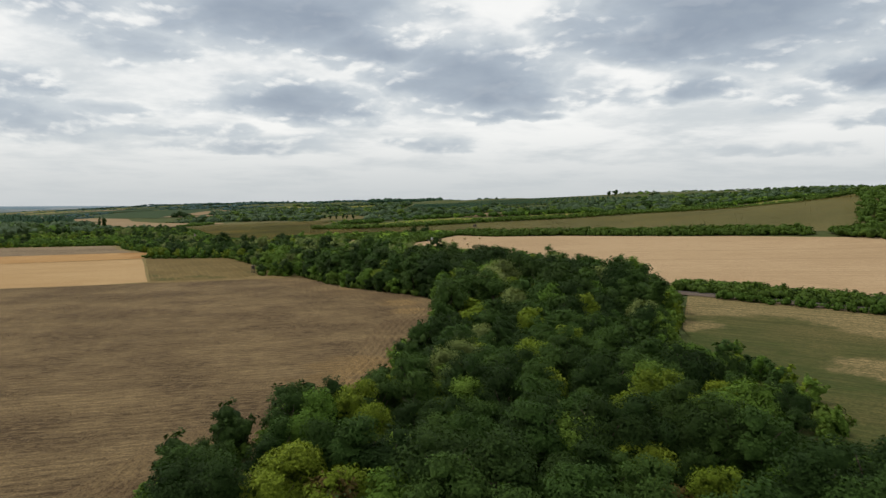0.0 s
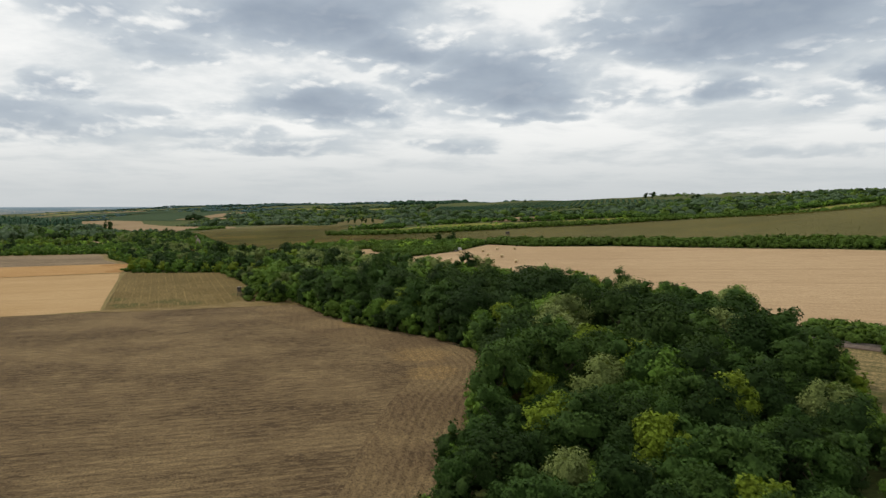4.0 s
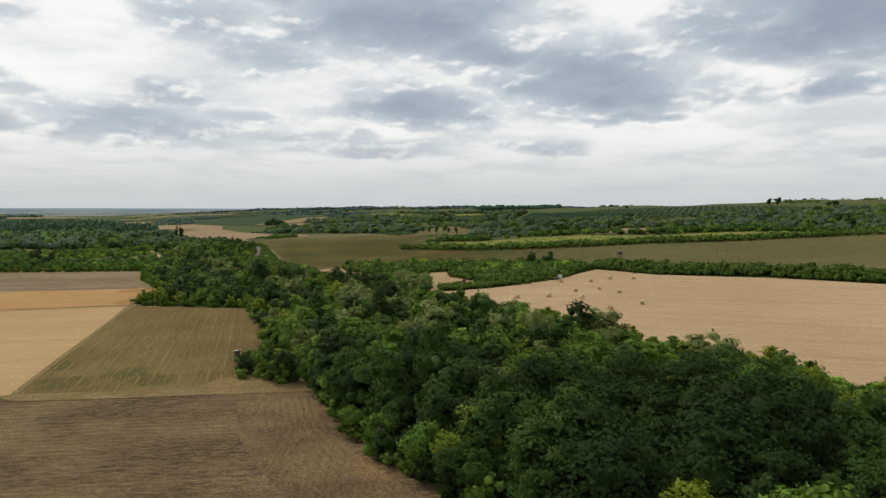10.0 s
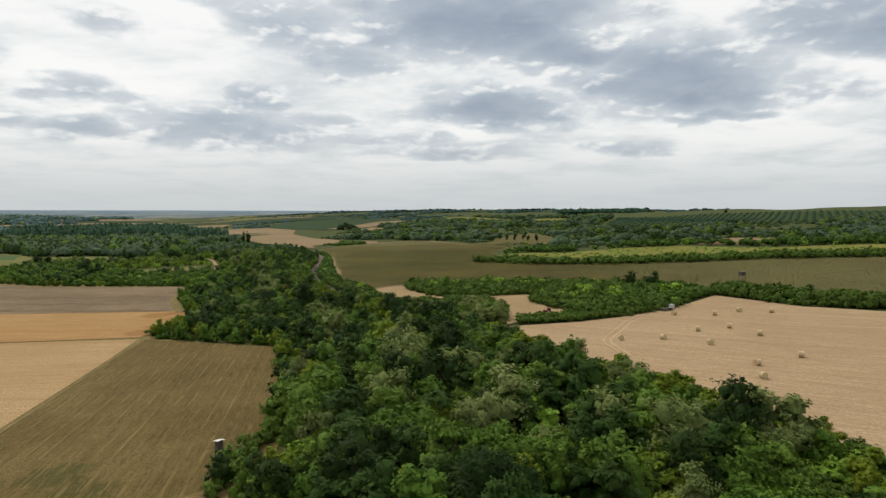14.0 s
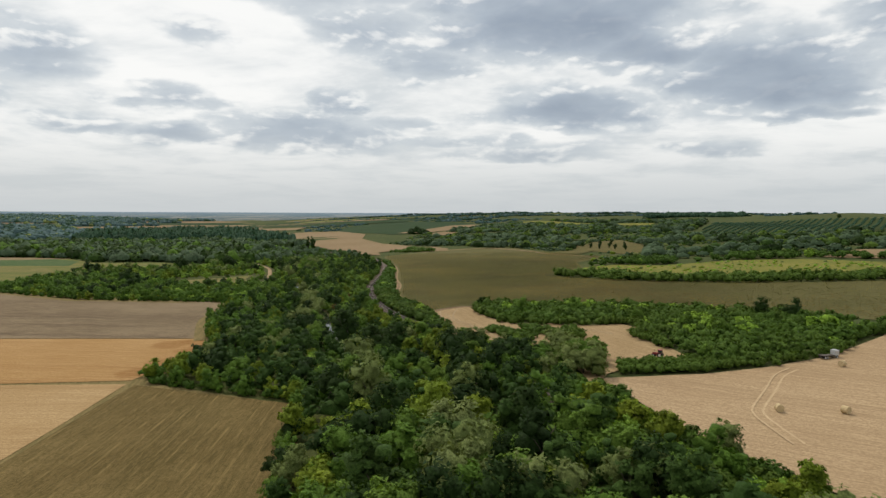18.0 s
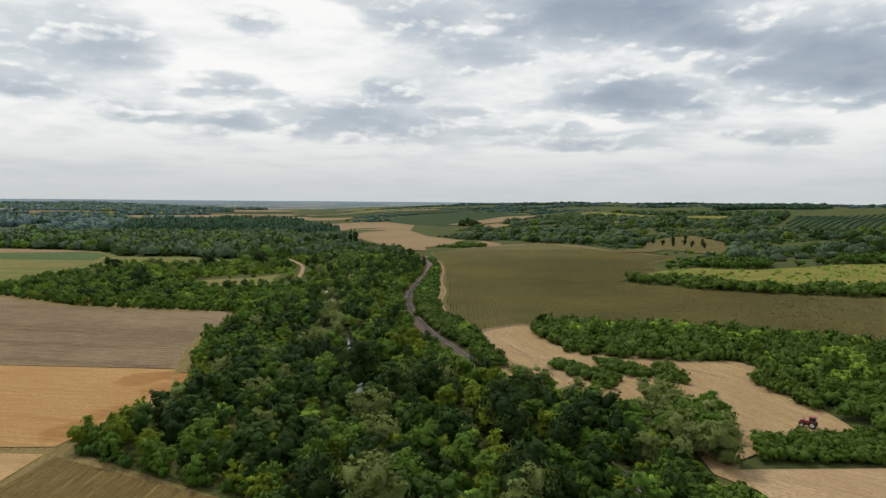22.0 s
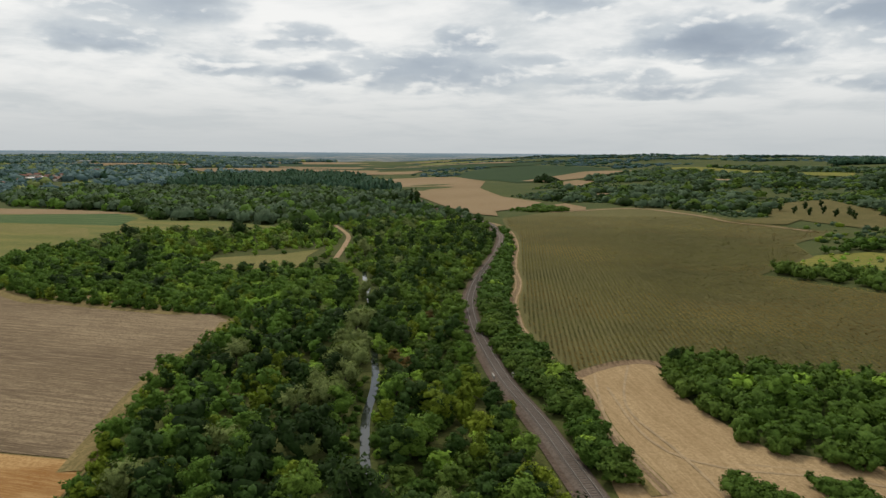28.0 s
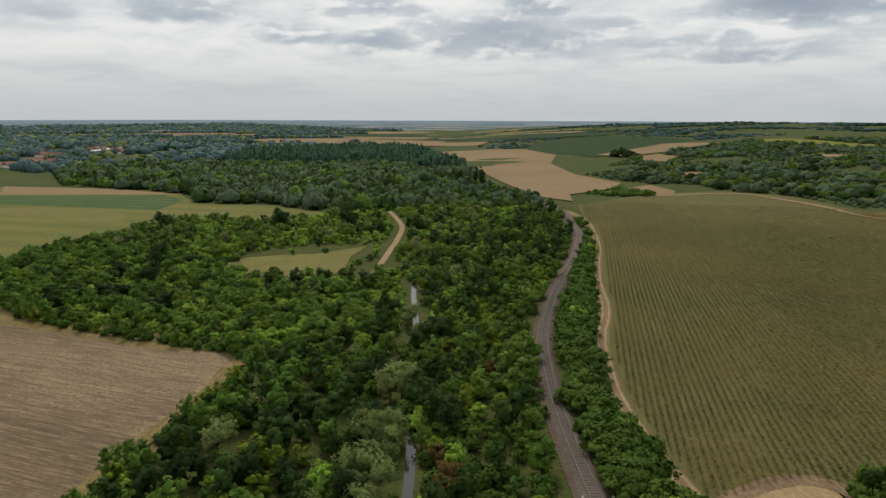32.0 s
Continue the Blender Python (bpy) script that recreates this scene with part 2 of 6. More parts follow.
STUBBLE = [(-42, 199), (-30, 177.5), (-15.5, 158), (-1.5, 145), (8, 133), (12, 118), (11, 105), (7, 90), (3.5, 60), (-0.5, 39), (-5.5, 23), (-14.5, 13), (-19.5, 2), (-22, -14), (-24, -60), (-27, -300),
           (-600, -300), (-600, 38), (-400, 96), (-110, 179), (-92, 185), (-60, 193.2)]
BALES = [(-38, 333), (-16, 341), (-3, 349), (12, 362), (31, 391), (53, 366), (93, 346), (168, 284), (213, 233), (300, 130), (215, 20), (150, 60), (128, 88), (96, 118), (81, 150), (79, 165), (71, 182), (63, 196), (53, 208),
         (45, 219), (37, 229), (27, 241), (19, 252), (11, 263), (1, 277), (-7, 286), (-15, 294), (-23, 305), (-35, 326)]
LOBE = [(-112, 416), (-109, 423), (-106, 428), (-103, 430.5), (-100, 430), (-97.5, 426), (-95, 420), (-87, 409), (-76, 398), (-62, 399), (-50, 397), (-40, 400), (-30, 390), (-34, 381), (-24, 366), (-20, 357), (-31, 347),
        (-37.5, 337), (-37.8, 333.2), (-35, 326.2), (-41, 330), (-44, 338), (-51, 350), (-60, 353.5), (-69, 356), (-78, 362), (-90, 373), (-99, 388)]
SUNFLOWER = [(-112.3, 417.4), (-117.5, 423.4), (-122.8, 429.4), (-129, 437.5), (-135, 446.3), (-139, 453.6), (-144.8, 464.2), (-149.8, 475.5), (-153.8, 487.2), (-159.5, 500.2), (-167.3, 514.7), (-173.1, 526.8), (-182, 547.2), (-198.5, 584.2), (-214, 613.4), (-229, 636), (-250, 676),
             (-240, 705), (-230, 730), (-193, 750), (-157, 734), (-118, 684), (-89, 652), (-71, 640), (-85, 602), (-77, 571), (-91, 531), (-54, 511), (-30, 503), (-5, 500), (34, 501),
             (76, 508), (154, 507), (228, 496), (300, 488), (420, 500), (480, 380), (330, 240), (225, 245), (182, 300), (105, 362), (62, 384), (38, 410), (20, 420), (-60, 440), (-96, 434), (-99.5, 430.6), (-103.2, 430.6), (-106.3, 427.8), (-109.3, 422.5)]
GREEN = [(80, 128), (60, 82), (48, 34), (42, 0), (38, -80), (40, -300), (500, -300), (215, 0), (150, 45), (112, 92), (95, 112)]
TANFAR = [(-692, 1094), (-660, 1215), (-573, 1197), (-462, 1072), (-407, 950), (-328, 839), (-268, 783), (-261, 750), (-275, 717), (-259, 688), (-285, 701), (-338, 754), (-407, 831), (-502, 905)]
TANSMALL = [(-254, 752), (-246, 775), (-220, 745), (-214, 725), (-232, 722)]
PASTURE = [(-620, 500), (-640, 546), (-573, 576), (-491, 593), (-442, 572), (-400, 592), (-346, 588), (-354, 553), (-400, 532), (-385, 482), (-372, 452), (-345, 414), (-600, 425)]
MEADOW = [(-289, 473), (-292, 488), (-285, 500), (-277, 508), (-272, 530), (-263, 511), (-252, 497), (-246, 483), (-259, 476), (-272, 470)]
GRASS = [(-86, 548), (-66, 542), (-34, 524), (-5, 520), (34, 523), (76, 530), (154, 527), (228, 515), (300, 508), (430, 524), (440, 560), (325, 552), (248, 545), (174, 574), (84, 572), (38, 600),
         (4, 600), (-34, 578), (-60, 586), (-76, 575)]
DRYSLOPE = [(-106, 704), (-54, 648), (-46, 690), (-52, 735), (-78, 800), (-100, 782)]
HILLPATCH = [(50, 607), (74, 640), (118, 628), (100, 596), (84, 590)]
DARKCROP = [(-560, 1163), (-640, 1340), (-682, 1483), (-636, 1644), (-398, 1404), (-357, 1305), (-340, 1190), (-365, 1060), (-400, 1030), (-447, 1081)]
TANSTRIP = [(-408, 1063), (-394, 1250), (-330, 1278), (-320, 1209), (-342, 1096), (-369, 1037)]
PATCHES = [[(-347, 1024), (-339, 1067), (-304, 1029), (-298, 963), (-319, 973)], [(-193, 1026), (-176, 1054), (-155, 1037), (-151, 976), (-169, 947)], [(-126, 718), (-112, 735), (-100, 741), (-92, 728), (-104, 722), (-113, 717)],
           [(-118, 674), (-111, 686), (-100, 697), (-86, 690), (-92, 664), (-109, 665)], [(-254, 860), (-242, 873), (-220, 836), (-235, 813)]]
LIGHTSTRIP = [(-338, 1340), (-252, 1297), (-126, 1146), (-60, 1060), (-62, 1020), (-123, 1098), (-240, 1226)]
FARTANS = [[(-1350, 1679), (-1262, 1958), (-844, 1377), (-867, 1229), (-978, 1284)], [(-1720, 2100), (-1600, 2300), (-1271, 1955), (-1437, 1824)], [(-1124, 1269), (-1078, 1377), (-926, 1216), (-976, 1141)],
           [(-2480, 1560), (-2400, 1000), (-2300, 900), (-2250, 1400)], [(-2165, 1180), (-2068, 1313), (-1851, 1205), (-1910, 1081)]]
VINEYARD = [(-20, 860), (10, 1040), (108, 1045), (200, 1000), (300, 930), (310, 820), (180, 790), (76, 830)]

# ---------------------------------------------------------------- materials
def material(name, build, rough=0.95, spec=0.04):
    m = bpy.data.materials.new(name)
    m.use_nodes = True
    k = Nodes(m.node_tree)
    bsdf = k.n("ShaderNodeBsdfPrincipled")
    bsdf.inputs["Roughness"].default_value = rough
    bsdf.inputs["Specular IOR Level"].default_value = spec
    k.link(bsdf.outputs[0], k.n("ShaderNodeOutputMaterial").inputs["Surface"])
    build(k, bsdf)
    return m


def place(k):
    return k.n("ShaderNodeNewGeometry").outputs["Position"]


def bump(k, bsdf, fac, strength, distance):
    node = k.n("ShaderNodeBump")
    node.inputs["Strength"].default_value, node.inputs["Distance"].default_value = strength, distance
    k.put(node.inputs["Height"], fac)
    k.link(node.outputs[0], bsdf.inputs["Normal"])


def rows_of(k, p, angle, pitch, wobble=0.0, long=0.06):
    """A ridge pattern, 0 to 1, of lines at the given angle (degrees from +x) and spacing."""
    node = k.n("ShaderNodeVectorRotate", rotation_type="Z_AXIS")
    node.inputs["Angle"].default_value = radians(-angle)
    k.put(node.inputs["Vector"], p)
    sep = k.n("ShaderNodeSeparateXYZ")
    k.link(node.outputs[0], sep.inputs[0])
    y = sep.outputs["Y"]
    if wobble:
        y = k.math("ADD", y, k.math("MULTIPLY", k.noise(p, 0.05, 2), wobble))
    wave = k.math("SINE", k.math("MULTIPLY", y, 2 * math.pi / pitch))
    stretch = k.n("ShaderNodeCombineXYZ")
    k.put(stretch.inputs[0], k.math("MULTIPLY", sep.outputs["X"], long))
    k.put(stretch.inputs[1], y)
    return k.math("MULTIPLY_ADD", wave, 0.5, 0.5), stretch.outputs[0]


def soil(name, base, dry, dark, angle=0.0, pitch=1.0, ridge=0.3, streak=0.5, patch=0.02, relief=0.06, straw=0.6, swaths=0.0, worn=(), bare=(0.3, 0.21, 0.1), grain=1.7, long_by=0.06, pale=0.0):
    """A field: broad patches, swaths and streaks along the working direction, ridges, crumbs, and worn places (x, y, radius) of bare or dry ground."""

    def build(k, bsdf):
        p = place(k)
        wave, long = rows_of(k, p, angle, pitch, 0.3 if pale else 1.5, long_by)
        broad = k.noise(p, patch, 5.0, 0.6)
        lines = k.noise(long, 0.9, 4.0, 0.65)
        crumbs = k.noise(p, grain, 7.0, 0.8)
        col = k.mix(k.step(broad, 0.38, 0.62), base, dry)
        if swaths:
            sweep = k.vmath("MULTIPLY", long, (0.35, 1.0, 1.0))
            col = k.mix(k.step(k.noise(sweep, 0.13, 3.0, 0.6), 0.5, 0.68, 0.0, swaths), col, dark)
            col = k.mix(k.step(k.noise(sweep, 0.31, 3.0, 0.6), 0.52, 0.7, 0.0, swaths), col, dry)
        for x, y, r in worn:
            off = k.vmath("DISTANCE", p, (x, y, 0.0), "Value")
            rag = k.math("MULTIPLY_ADD", k.noise(p, 1.4 / r, 6.0, 0.62), 1.5 * r, k.math("SUBTRACT", off, 0.75 * r))
            col = k.mix(k.step(rag, r, 0.55 * r, 0.0, 0.85), col, bare)
        col = k.mix(k.math("MULTIPLY", k.step(lines, 0.4, 0.66), streak), col, dark)
        col = k.mix(k.math("MULTIPLY", wave, ridge), col, dark)
        col = k.mix(k.math("MULTIPLY", k.step(crumbs, 0.43, 0.57), 0.75), col, dark)
        col = k.mix(k.math("MULTIPLY", k.step(k.noise(long, 2.2, 7.0, 0.85), 0.48, 0.6), straw), col, dry)
        if pale:
            thread = k.math("MULTIPLY", k.step(wave, 0.8, 0.99), k.step(k.noise(long, 0.9, 5.0, 0.8), 0.46, 0.6))
            col = k.mix(k.math("MULTIPLY", thread, pale), col, tuple(c * 1.35 for c in dry))
        k.link(col, bsdf.inputs["Base Color"])
        bump(k, bsdf, k.math("ADD", crumbs, k.math("MULTIPLY", wave, 0.6)), 0.8, relief)

    return material(name, build)


def leaves(name, main, light, dark, clear=0.22):
    """Foliage: it varies from plant to plant and from leaf to leaf; shade in the gaps is painted in; some light comes
    through.
    """

    def build(k, bsdf):
        p = place(k)
        own = k.n("ShaderNodeObjectInfo").outputs["Random"]
        leaf = k.n("ShaderNodeNewGeometry").outputs["Random Per Island"]
        plant_hue = k.math("ADD", k.math("MULTIPLY", own, 0.6), k.math("MULTIPLY", k.noise(p, 0.13, 2.0), 0.6))
        col = k.mix(k.step(plant_hue, 0.35, 0.95), main, light)
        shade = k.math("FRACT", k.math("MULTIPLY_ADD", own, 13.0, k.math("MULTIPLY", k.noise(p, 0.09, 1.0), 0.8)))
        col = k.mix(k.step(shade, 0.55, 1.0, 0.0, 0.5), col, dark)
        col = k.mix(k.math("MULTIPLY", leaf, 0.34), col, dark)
        leaf_gaps = k.noise(p, 3.6, 5.0, 0.72)
        # Shade between leaves and lit tips, both painted into the colour.
        col = k.mix(k.step(leaf_gaps, 0.56, 0.40, 0.0, 0.75), col, dark)
        col = k.mix(k.step(leaf_gaps, 0.56, 0.66, 0.0, 0.5), col, light)
        bump(k, bsdf, leaf_gaps, 0.9, 0.2)
        col = k.mix(k.math("MULTIPLY", k.step(k.noise(p, 0.02, 3.0), 0.4, 0.65), 0.35), col, main)
        k.link(col, bsdf.inputs["Base Color"])
        through = k.n("ShaderNodeBsdfTranslucent")
        k.link(k.mix(1.0, col, (1.2, 1.25, 0.7), "MULTIPLY"), through.inputs["Color"])
        mixed = k.n("ShaderNodeMixShader")
        mixed.inputs[0].default_value = clear
        k.link(bsdf.outputs[0], mixed.inputs[1])
        k.link(through.outputs[0], mixed.inputs[2])
        out = next(n for n in k.t.nodes if n.bl_idname == "ShaderNodeOutputMaterial")
        k.link(mixed.outputs[0], out.inputs["Surface"])

    return material(name, build, 0.75, 0.08)


def plain(name, col, rough=0.6, metal=0.0, vary=0.25, scale=6.0):
    def build(k, bsdf):
        p = place(k)
        f = k.noise(p, scale, 4.0, 0.6)
        dim = tuple(c * (1 - vary) for c in col)
        k.link(k.mix(k.step(f, 0.35, 0.65), dim, col), bsdf.inputs["Base Color"])
        bsdf.inputs["Metallic"].default_value = metal
        bump(k, bsdf, f, 0.2, 0.01)

    return material(name, build, rough, 0.4)


M_STUBBLE = soil("ploughed stubble", (0.104, 0.0721, 0.0392), (0.249, 0.18, 0.0933), (0.036, 0.0244, 0.0148), 14, 1.7, 0.3, 0.45, 0.05, 0.25, 0.62, 0.45, ((-10, 53, 9), (-14, 40, 8), (-3, 126, 8), (-1, 112, 6), (-19, 163, 7), (-33, 190, 9), (-3, 80, 6), (-16, 20, 7)), (0.235, 0.155, 0.066), 3.4, 0.2)
M_BROWN = soil("tilled brown soil", (0.158, 0.118, 0.0712), (0.271, 0.208, 0.13), (0.087, 0.0621, 0.0396), 16, 2.2, 0.3, 0.55, 0.02, 0.08, 0.65, 0.75, ((-163, 352, 6), (-176, 370, 6), (-190, 392, 7), (-200, 408, 6)), (0.3, 0.225, 0.125))
M_ORANGE = soil("dry straw stubble", (0.311, 0.19, 0.0746), (0.384, 0.251, 0.113), (0.226, 0.122, 0.0486), 16, 2.6, 0.14, 0.4, 0.015, 0.06, 0.5, 0.45, ((-146, 318, 8), (-150, 333, 8), (-158, 344, 7), (-147, 306, 6), (-163, 338, 7)), (0.19, 0.088, 0.024))
M_YELLOW = soil("pale straw stubble", (0.316, 0.209, 0.0989), (0.397, 0.282, 0.149), (0.236, 0.149, 0.069), 21, 2.6, 0.12, 0.35, 0.015, 0.06, 0.45, 0.6)
M_OLIVE = soil("weedy stubble", (0.117, 0.0808, 0.0304), (0.176, 0.125, 0.0515), (0.0655, 0.0511, 0.0175), 112, 2.7, 0.15, 0.5, 0.035, 0.06, 0.5, 0.4, ((-92, 197, 7), (-76, 201, 6), (-61, 214, 5), (-103, 210, 6), (-84, 206, 6), (-66, 222, 4)), (0.05, 0.06, 0.018), 2.4, 0.1, 0.5)
M_BALES = soil("mown wheat stubble", (0.325, 0.23, 0.133), (0.405, 0.297, 0.178), (0.225, 0.153, 0.088), 159, 5.0, 0.10, 0.5, 0.012, 0.06, 0.5, 0.6)
M_RUT = soil("pressed pale straw", (0.4, 0.295, 0.175), (0.46, 0.345, 0.21), (0.32, 0.23, 0.135), 100, 1.0, 0.0, 0.4, 0.1)
M_LOBE = soil("trodden wheat stubble", (0.285, 0.2, 0.108), (0.35, 0.255, 0.143), (0.2, 0.136, 0.068), 128, 3.0, 0.2, 0.5, 0.05, 0.06, 0.5, 0.4)
M_GREEN = soil("thin green crop", (0.0416, 0.059, 0.0152), (0.124, 0.0984, 0.04), (0.0288, 0.0394, 0.0112), 140, 3.0, 0.2, 0.5, 0.022, 0.06, 0.45, 0.7, ((75, 107, 16), (96, 103, 22), (104, 79, 16), (78, 43, 10), (63, 85, 8), (120, 70, 20), (82, 118, 14)), (0.3, 0.215, 0.11))
M_SUNSOIL = soil("soil of the sunflower field", (0.105, 0.0963, 0.0392), (0.139, 0.123, 0.0515), (0.0777, 0.0739, 0.0291), 114, 1.5, 0.0, 0.5, 0.02)
M_PASTURE = soil("striped pasture", (0.125, 0.13, 0.036), (0.21, 0.17, 0.06), (0.066, 0.09, 0.026), 20, 22.0, 0.6, 0.5, 0.012)
M_MEADOW = soil("dry meadow", (0.15, 0.134, 0.045), (0.2, 0.166, 0.066), (0.085, 0.092, 0.029), 40, 6.0, 0.1, 0.5, 0.05)
M_LAND = soil("rough grass", (0.056, 0.074, 0.025), (0.092, 0.095, 0.034), (0.034, 0.05, 0.017), 30, 40.0, 0.2, 0.6, 0.03)
M_FARTAN = soil("far dry field", (0.187, 0.139, 0.0783), (0.231, 0.174, 0.103), (0.183, 0.122, 0.0653), 100, 14.0, 0.1, 0.4, 0.008)
M_EARTH = soil("bare earth track", (0.27, 0.19, 0.112), (0.33, 0.24, 0.15), (0.17, 0.12, 0.07), 120, 1.0, 0.0, 0.3, 0.2, 0.04)
M_CINDER = soil("trodden cinder soil", (0.086, 0.063, 0.048), (0.12, 0.09, 0.07), (0.06, 0.045, 0.035), 0, 1.0, 0.0, 0.3, 0.15, 0.06)
M_CORNER = soil("trampled straw and weeds", (0.16, 0.108, 0.045), (0.235, 0.17, 0.085), (0.08, 0.062, 0.022), 20, 1.2, 0.1, 0.5, 0.2, 0.08, 0.6, 0.0, ((-62, 211, 3.5), (-66, 199, 3)), (0.06, 0.085, 0.022), 2.4, 0.2)
M_HEADLAND = soil("furrowed headland", (0.112, 0.0756, 0.0405), (0.195, 0.139, 0.0704), (0.0415, 0.0286, 0.0176), 100, 1.7, 0.0, 0.25, 0.06, 0.2, 0.5, 0.0, ((-10, 53, 9), (-14, 40, 8), (-3, 126, 8), (-1, 112, 6), (-19, 163, 7)), (0.25, 0.165, 0.07), 3.0, 0.3)
M_ROAD = soil("packed brown earth", (0.175, 0.12, 0.073), (0.225, 0.16, 0.1), (0.11, 0.075, 0.045), 120, 1.0, 0.0, 0.3, 0.2, 0.04)
M_BALLAST = soil("railway ballast", (0.115, 0.09, 0.073), (0.155, 0.125, 0.104), (0.08, 0.063, 0.051), 0, 1.0, 0.0, 0.2, 0.1, 0.06)
M_FLOOR = soil("woodland floor", (0.056, 0.07, 0.021), (0.085, 0.088, 0.028), (0.034, 0.044, 0.014), 0, 9.0, 0.0, 0.4, 0.06)
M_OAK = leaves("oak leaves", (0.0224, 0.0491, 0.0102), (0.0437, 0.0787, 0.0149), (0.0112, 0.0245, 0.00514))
# Acacia and elder greens are raised to hold the sunlight of the mid valley.
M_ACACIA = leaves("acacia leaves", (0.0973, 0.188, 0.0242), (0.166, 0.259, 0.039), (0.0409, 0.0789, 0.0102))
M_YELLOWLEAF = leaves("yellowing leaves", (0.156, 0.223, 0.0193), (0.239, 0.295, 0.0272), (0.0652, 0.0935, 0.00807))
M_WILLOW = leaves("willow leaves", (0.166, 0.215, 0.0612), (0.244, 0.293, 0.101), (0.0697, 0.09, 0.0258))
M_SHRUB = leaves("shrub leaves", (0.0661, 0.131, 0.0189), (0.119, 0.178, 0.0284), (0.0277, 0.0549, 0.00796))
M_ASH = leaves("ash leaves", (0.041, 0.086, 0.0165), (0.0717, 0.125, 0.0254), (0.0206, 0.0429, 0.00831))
M_ELDER = leaves("sun-brightened elder leaves", (0.229, 0.387, 0.046), (0.352, 0.502, 0.0728), (0.0955, 0.163, 0.0193))
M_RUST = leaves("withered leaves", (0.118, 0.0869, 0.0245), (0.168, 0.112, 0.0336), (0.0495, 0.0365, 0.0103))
# This blue-green includes a painted tint of distance haze.
M_PINE = leaves("haze-tinted plantation leaves", (0.0385, 0.0861, 0.0499), (0.0509, 0.102, 0.0566), (0.0269, 0.0603, 0.0348))
# Blue of distance haze painted into the leaf colour.
M_HAZEWOOD = leaves("far woodland leaves in blue haze", (0.0696, 0.126, 0.132), (0.106, 0.172, 0.167), (0.0487, 0.0877, 0.0926))
# Scrub green greyed to carry distance haze in its colour.
M_HAZESCRUB = leaves("haze-greyed scrub leaves", (0.0688, 0.117, 0.0602), (0.109, 0.161, 0.0869), (0.0288, 0.049, 0.0252))
M_FRESH = soil("fresh yellow-green grass", (0.158, 0.155, 0.0344), (0.243, 0.203, 0.0516), (0.0724, 0.0952, 0.023), 20, 5.0, 0.2, 0.7, 0.06)
M_VINES = soil("vineyard rows", (0.04, 0.056, 0.017), (0.06, 0.07, 0.023), (0.028, 0.042, 0.013), 75, 9.0, 0.85, 0.3, 0.02)
M_CROP = soil("dark green crop", (0.028, 0.05, 0.021), (0.037, 0.06, 0.024), (0.02, 0.038, 0.016), 60, 12.0, 0.15, 0.3, 0.01)
M_DRYGRASS = soil("pale dry grass", (0.17, 0.126, 0.056), (0.225, 0.168, 0.078), (0.09, 0.078, 0.028), 120, 2.0, 0.1, 0.5, 0.1)
M_STRIPES = soil("striped green crop", (0.075, 0.11, 0.04), (0.11, 0.135, 0.055), (0.035, 0.07, 0.025), 20, 11.0, 0.8, 0.3, 0.02)
M_THIN = soil("thin dry crop", (0.12, 0.0915, 0.0375), (0.161, 0.12, 0.054), (0.0488, 0.06, 0.0165), 140, 3.0, 0.25, 0.6, 0.07)
M_TREAD = plain("pressed wheat stubble", (0.295, 0.212, 0.115), 0.95, 0, 0.3, 0.8)


def distance(k, bsdf):
    """Far plain with the air's blue haze painted into its colour: long bands of woods and pale fields."""
    p = place(k)
    sep = k.n("ShaderNodeSeparateXYZ")
    k.link(p, sep.inputs[0])
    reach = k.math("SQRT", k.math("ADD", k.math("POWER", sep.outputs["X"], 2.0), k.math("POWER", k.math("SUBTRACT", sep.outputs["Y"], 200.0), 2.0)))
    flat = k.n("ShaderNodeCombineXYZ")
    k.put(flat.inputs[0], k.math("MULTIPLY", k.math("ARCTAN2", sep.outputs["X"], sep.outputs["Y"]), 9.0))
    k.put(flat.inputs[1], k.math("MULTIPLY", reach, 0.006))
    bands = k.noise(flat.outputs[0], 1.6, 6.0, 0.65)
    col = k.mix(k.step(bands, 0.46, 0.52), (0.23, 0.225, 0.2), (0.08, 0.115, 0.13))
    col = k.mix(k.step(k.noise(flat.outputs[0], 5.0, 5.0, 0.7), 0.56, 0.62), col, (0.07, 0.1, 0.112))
    # Haze painted in: bluer towards the horizon.
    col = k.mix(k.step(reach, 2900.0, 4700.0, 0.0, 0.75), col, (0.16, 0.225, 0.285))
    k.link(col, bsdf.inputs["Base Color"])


M_DISTANCE = material("hazy distant plain", distance, 1.0, 0.0)
M_PARAPET = plain("weathered concrete", (0.3, 0.28, 0.25), 0.9, 0, 0.3, 1.5)
M_WALL = plain("lime plaster", (0.62, 0.58, 0.52), 0.9, 0, 0.2, 0.5)
M_ROOF = plain("red roof tiles", (0.2, 0.095, 0.065), 0.85, 0, 0.4, 0.8)
M_RED = plain("red tractor paint", (0.24, 0.035, 0.03), 0.45, 0, 0.25)
M_WHITE = plain("white vehicle paint", (0.42, 0.42, 0.41), 0.4, 0, 0.12)
M_TYRE = plain("black rubber", (0.025, 0.024, 0.023), 0.9, 0, 0.3)
M_GLASS = plain("dark window glass", (0.03, 0.035, 0.04), 0.1, 0, 0.1)
M_WOOD = plain("weathered wood", (0.10, 0.082, 0.066), 0.9, 0, 0.45, 3.0)
M_TIN = plain("pale sheet metal", (0.62, 0.58, 0.55), 0.55, 0.2, 0.2)
M_BARK = plain("bark", (0.11, 0.085, 0.062), 0.95, 0, 0.5, 3.0)
M_LITTER = plain("weathered straw", (0.2, 0.14, 0.07), 0.95, 0, 0.4, 4.0)
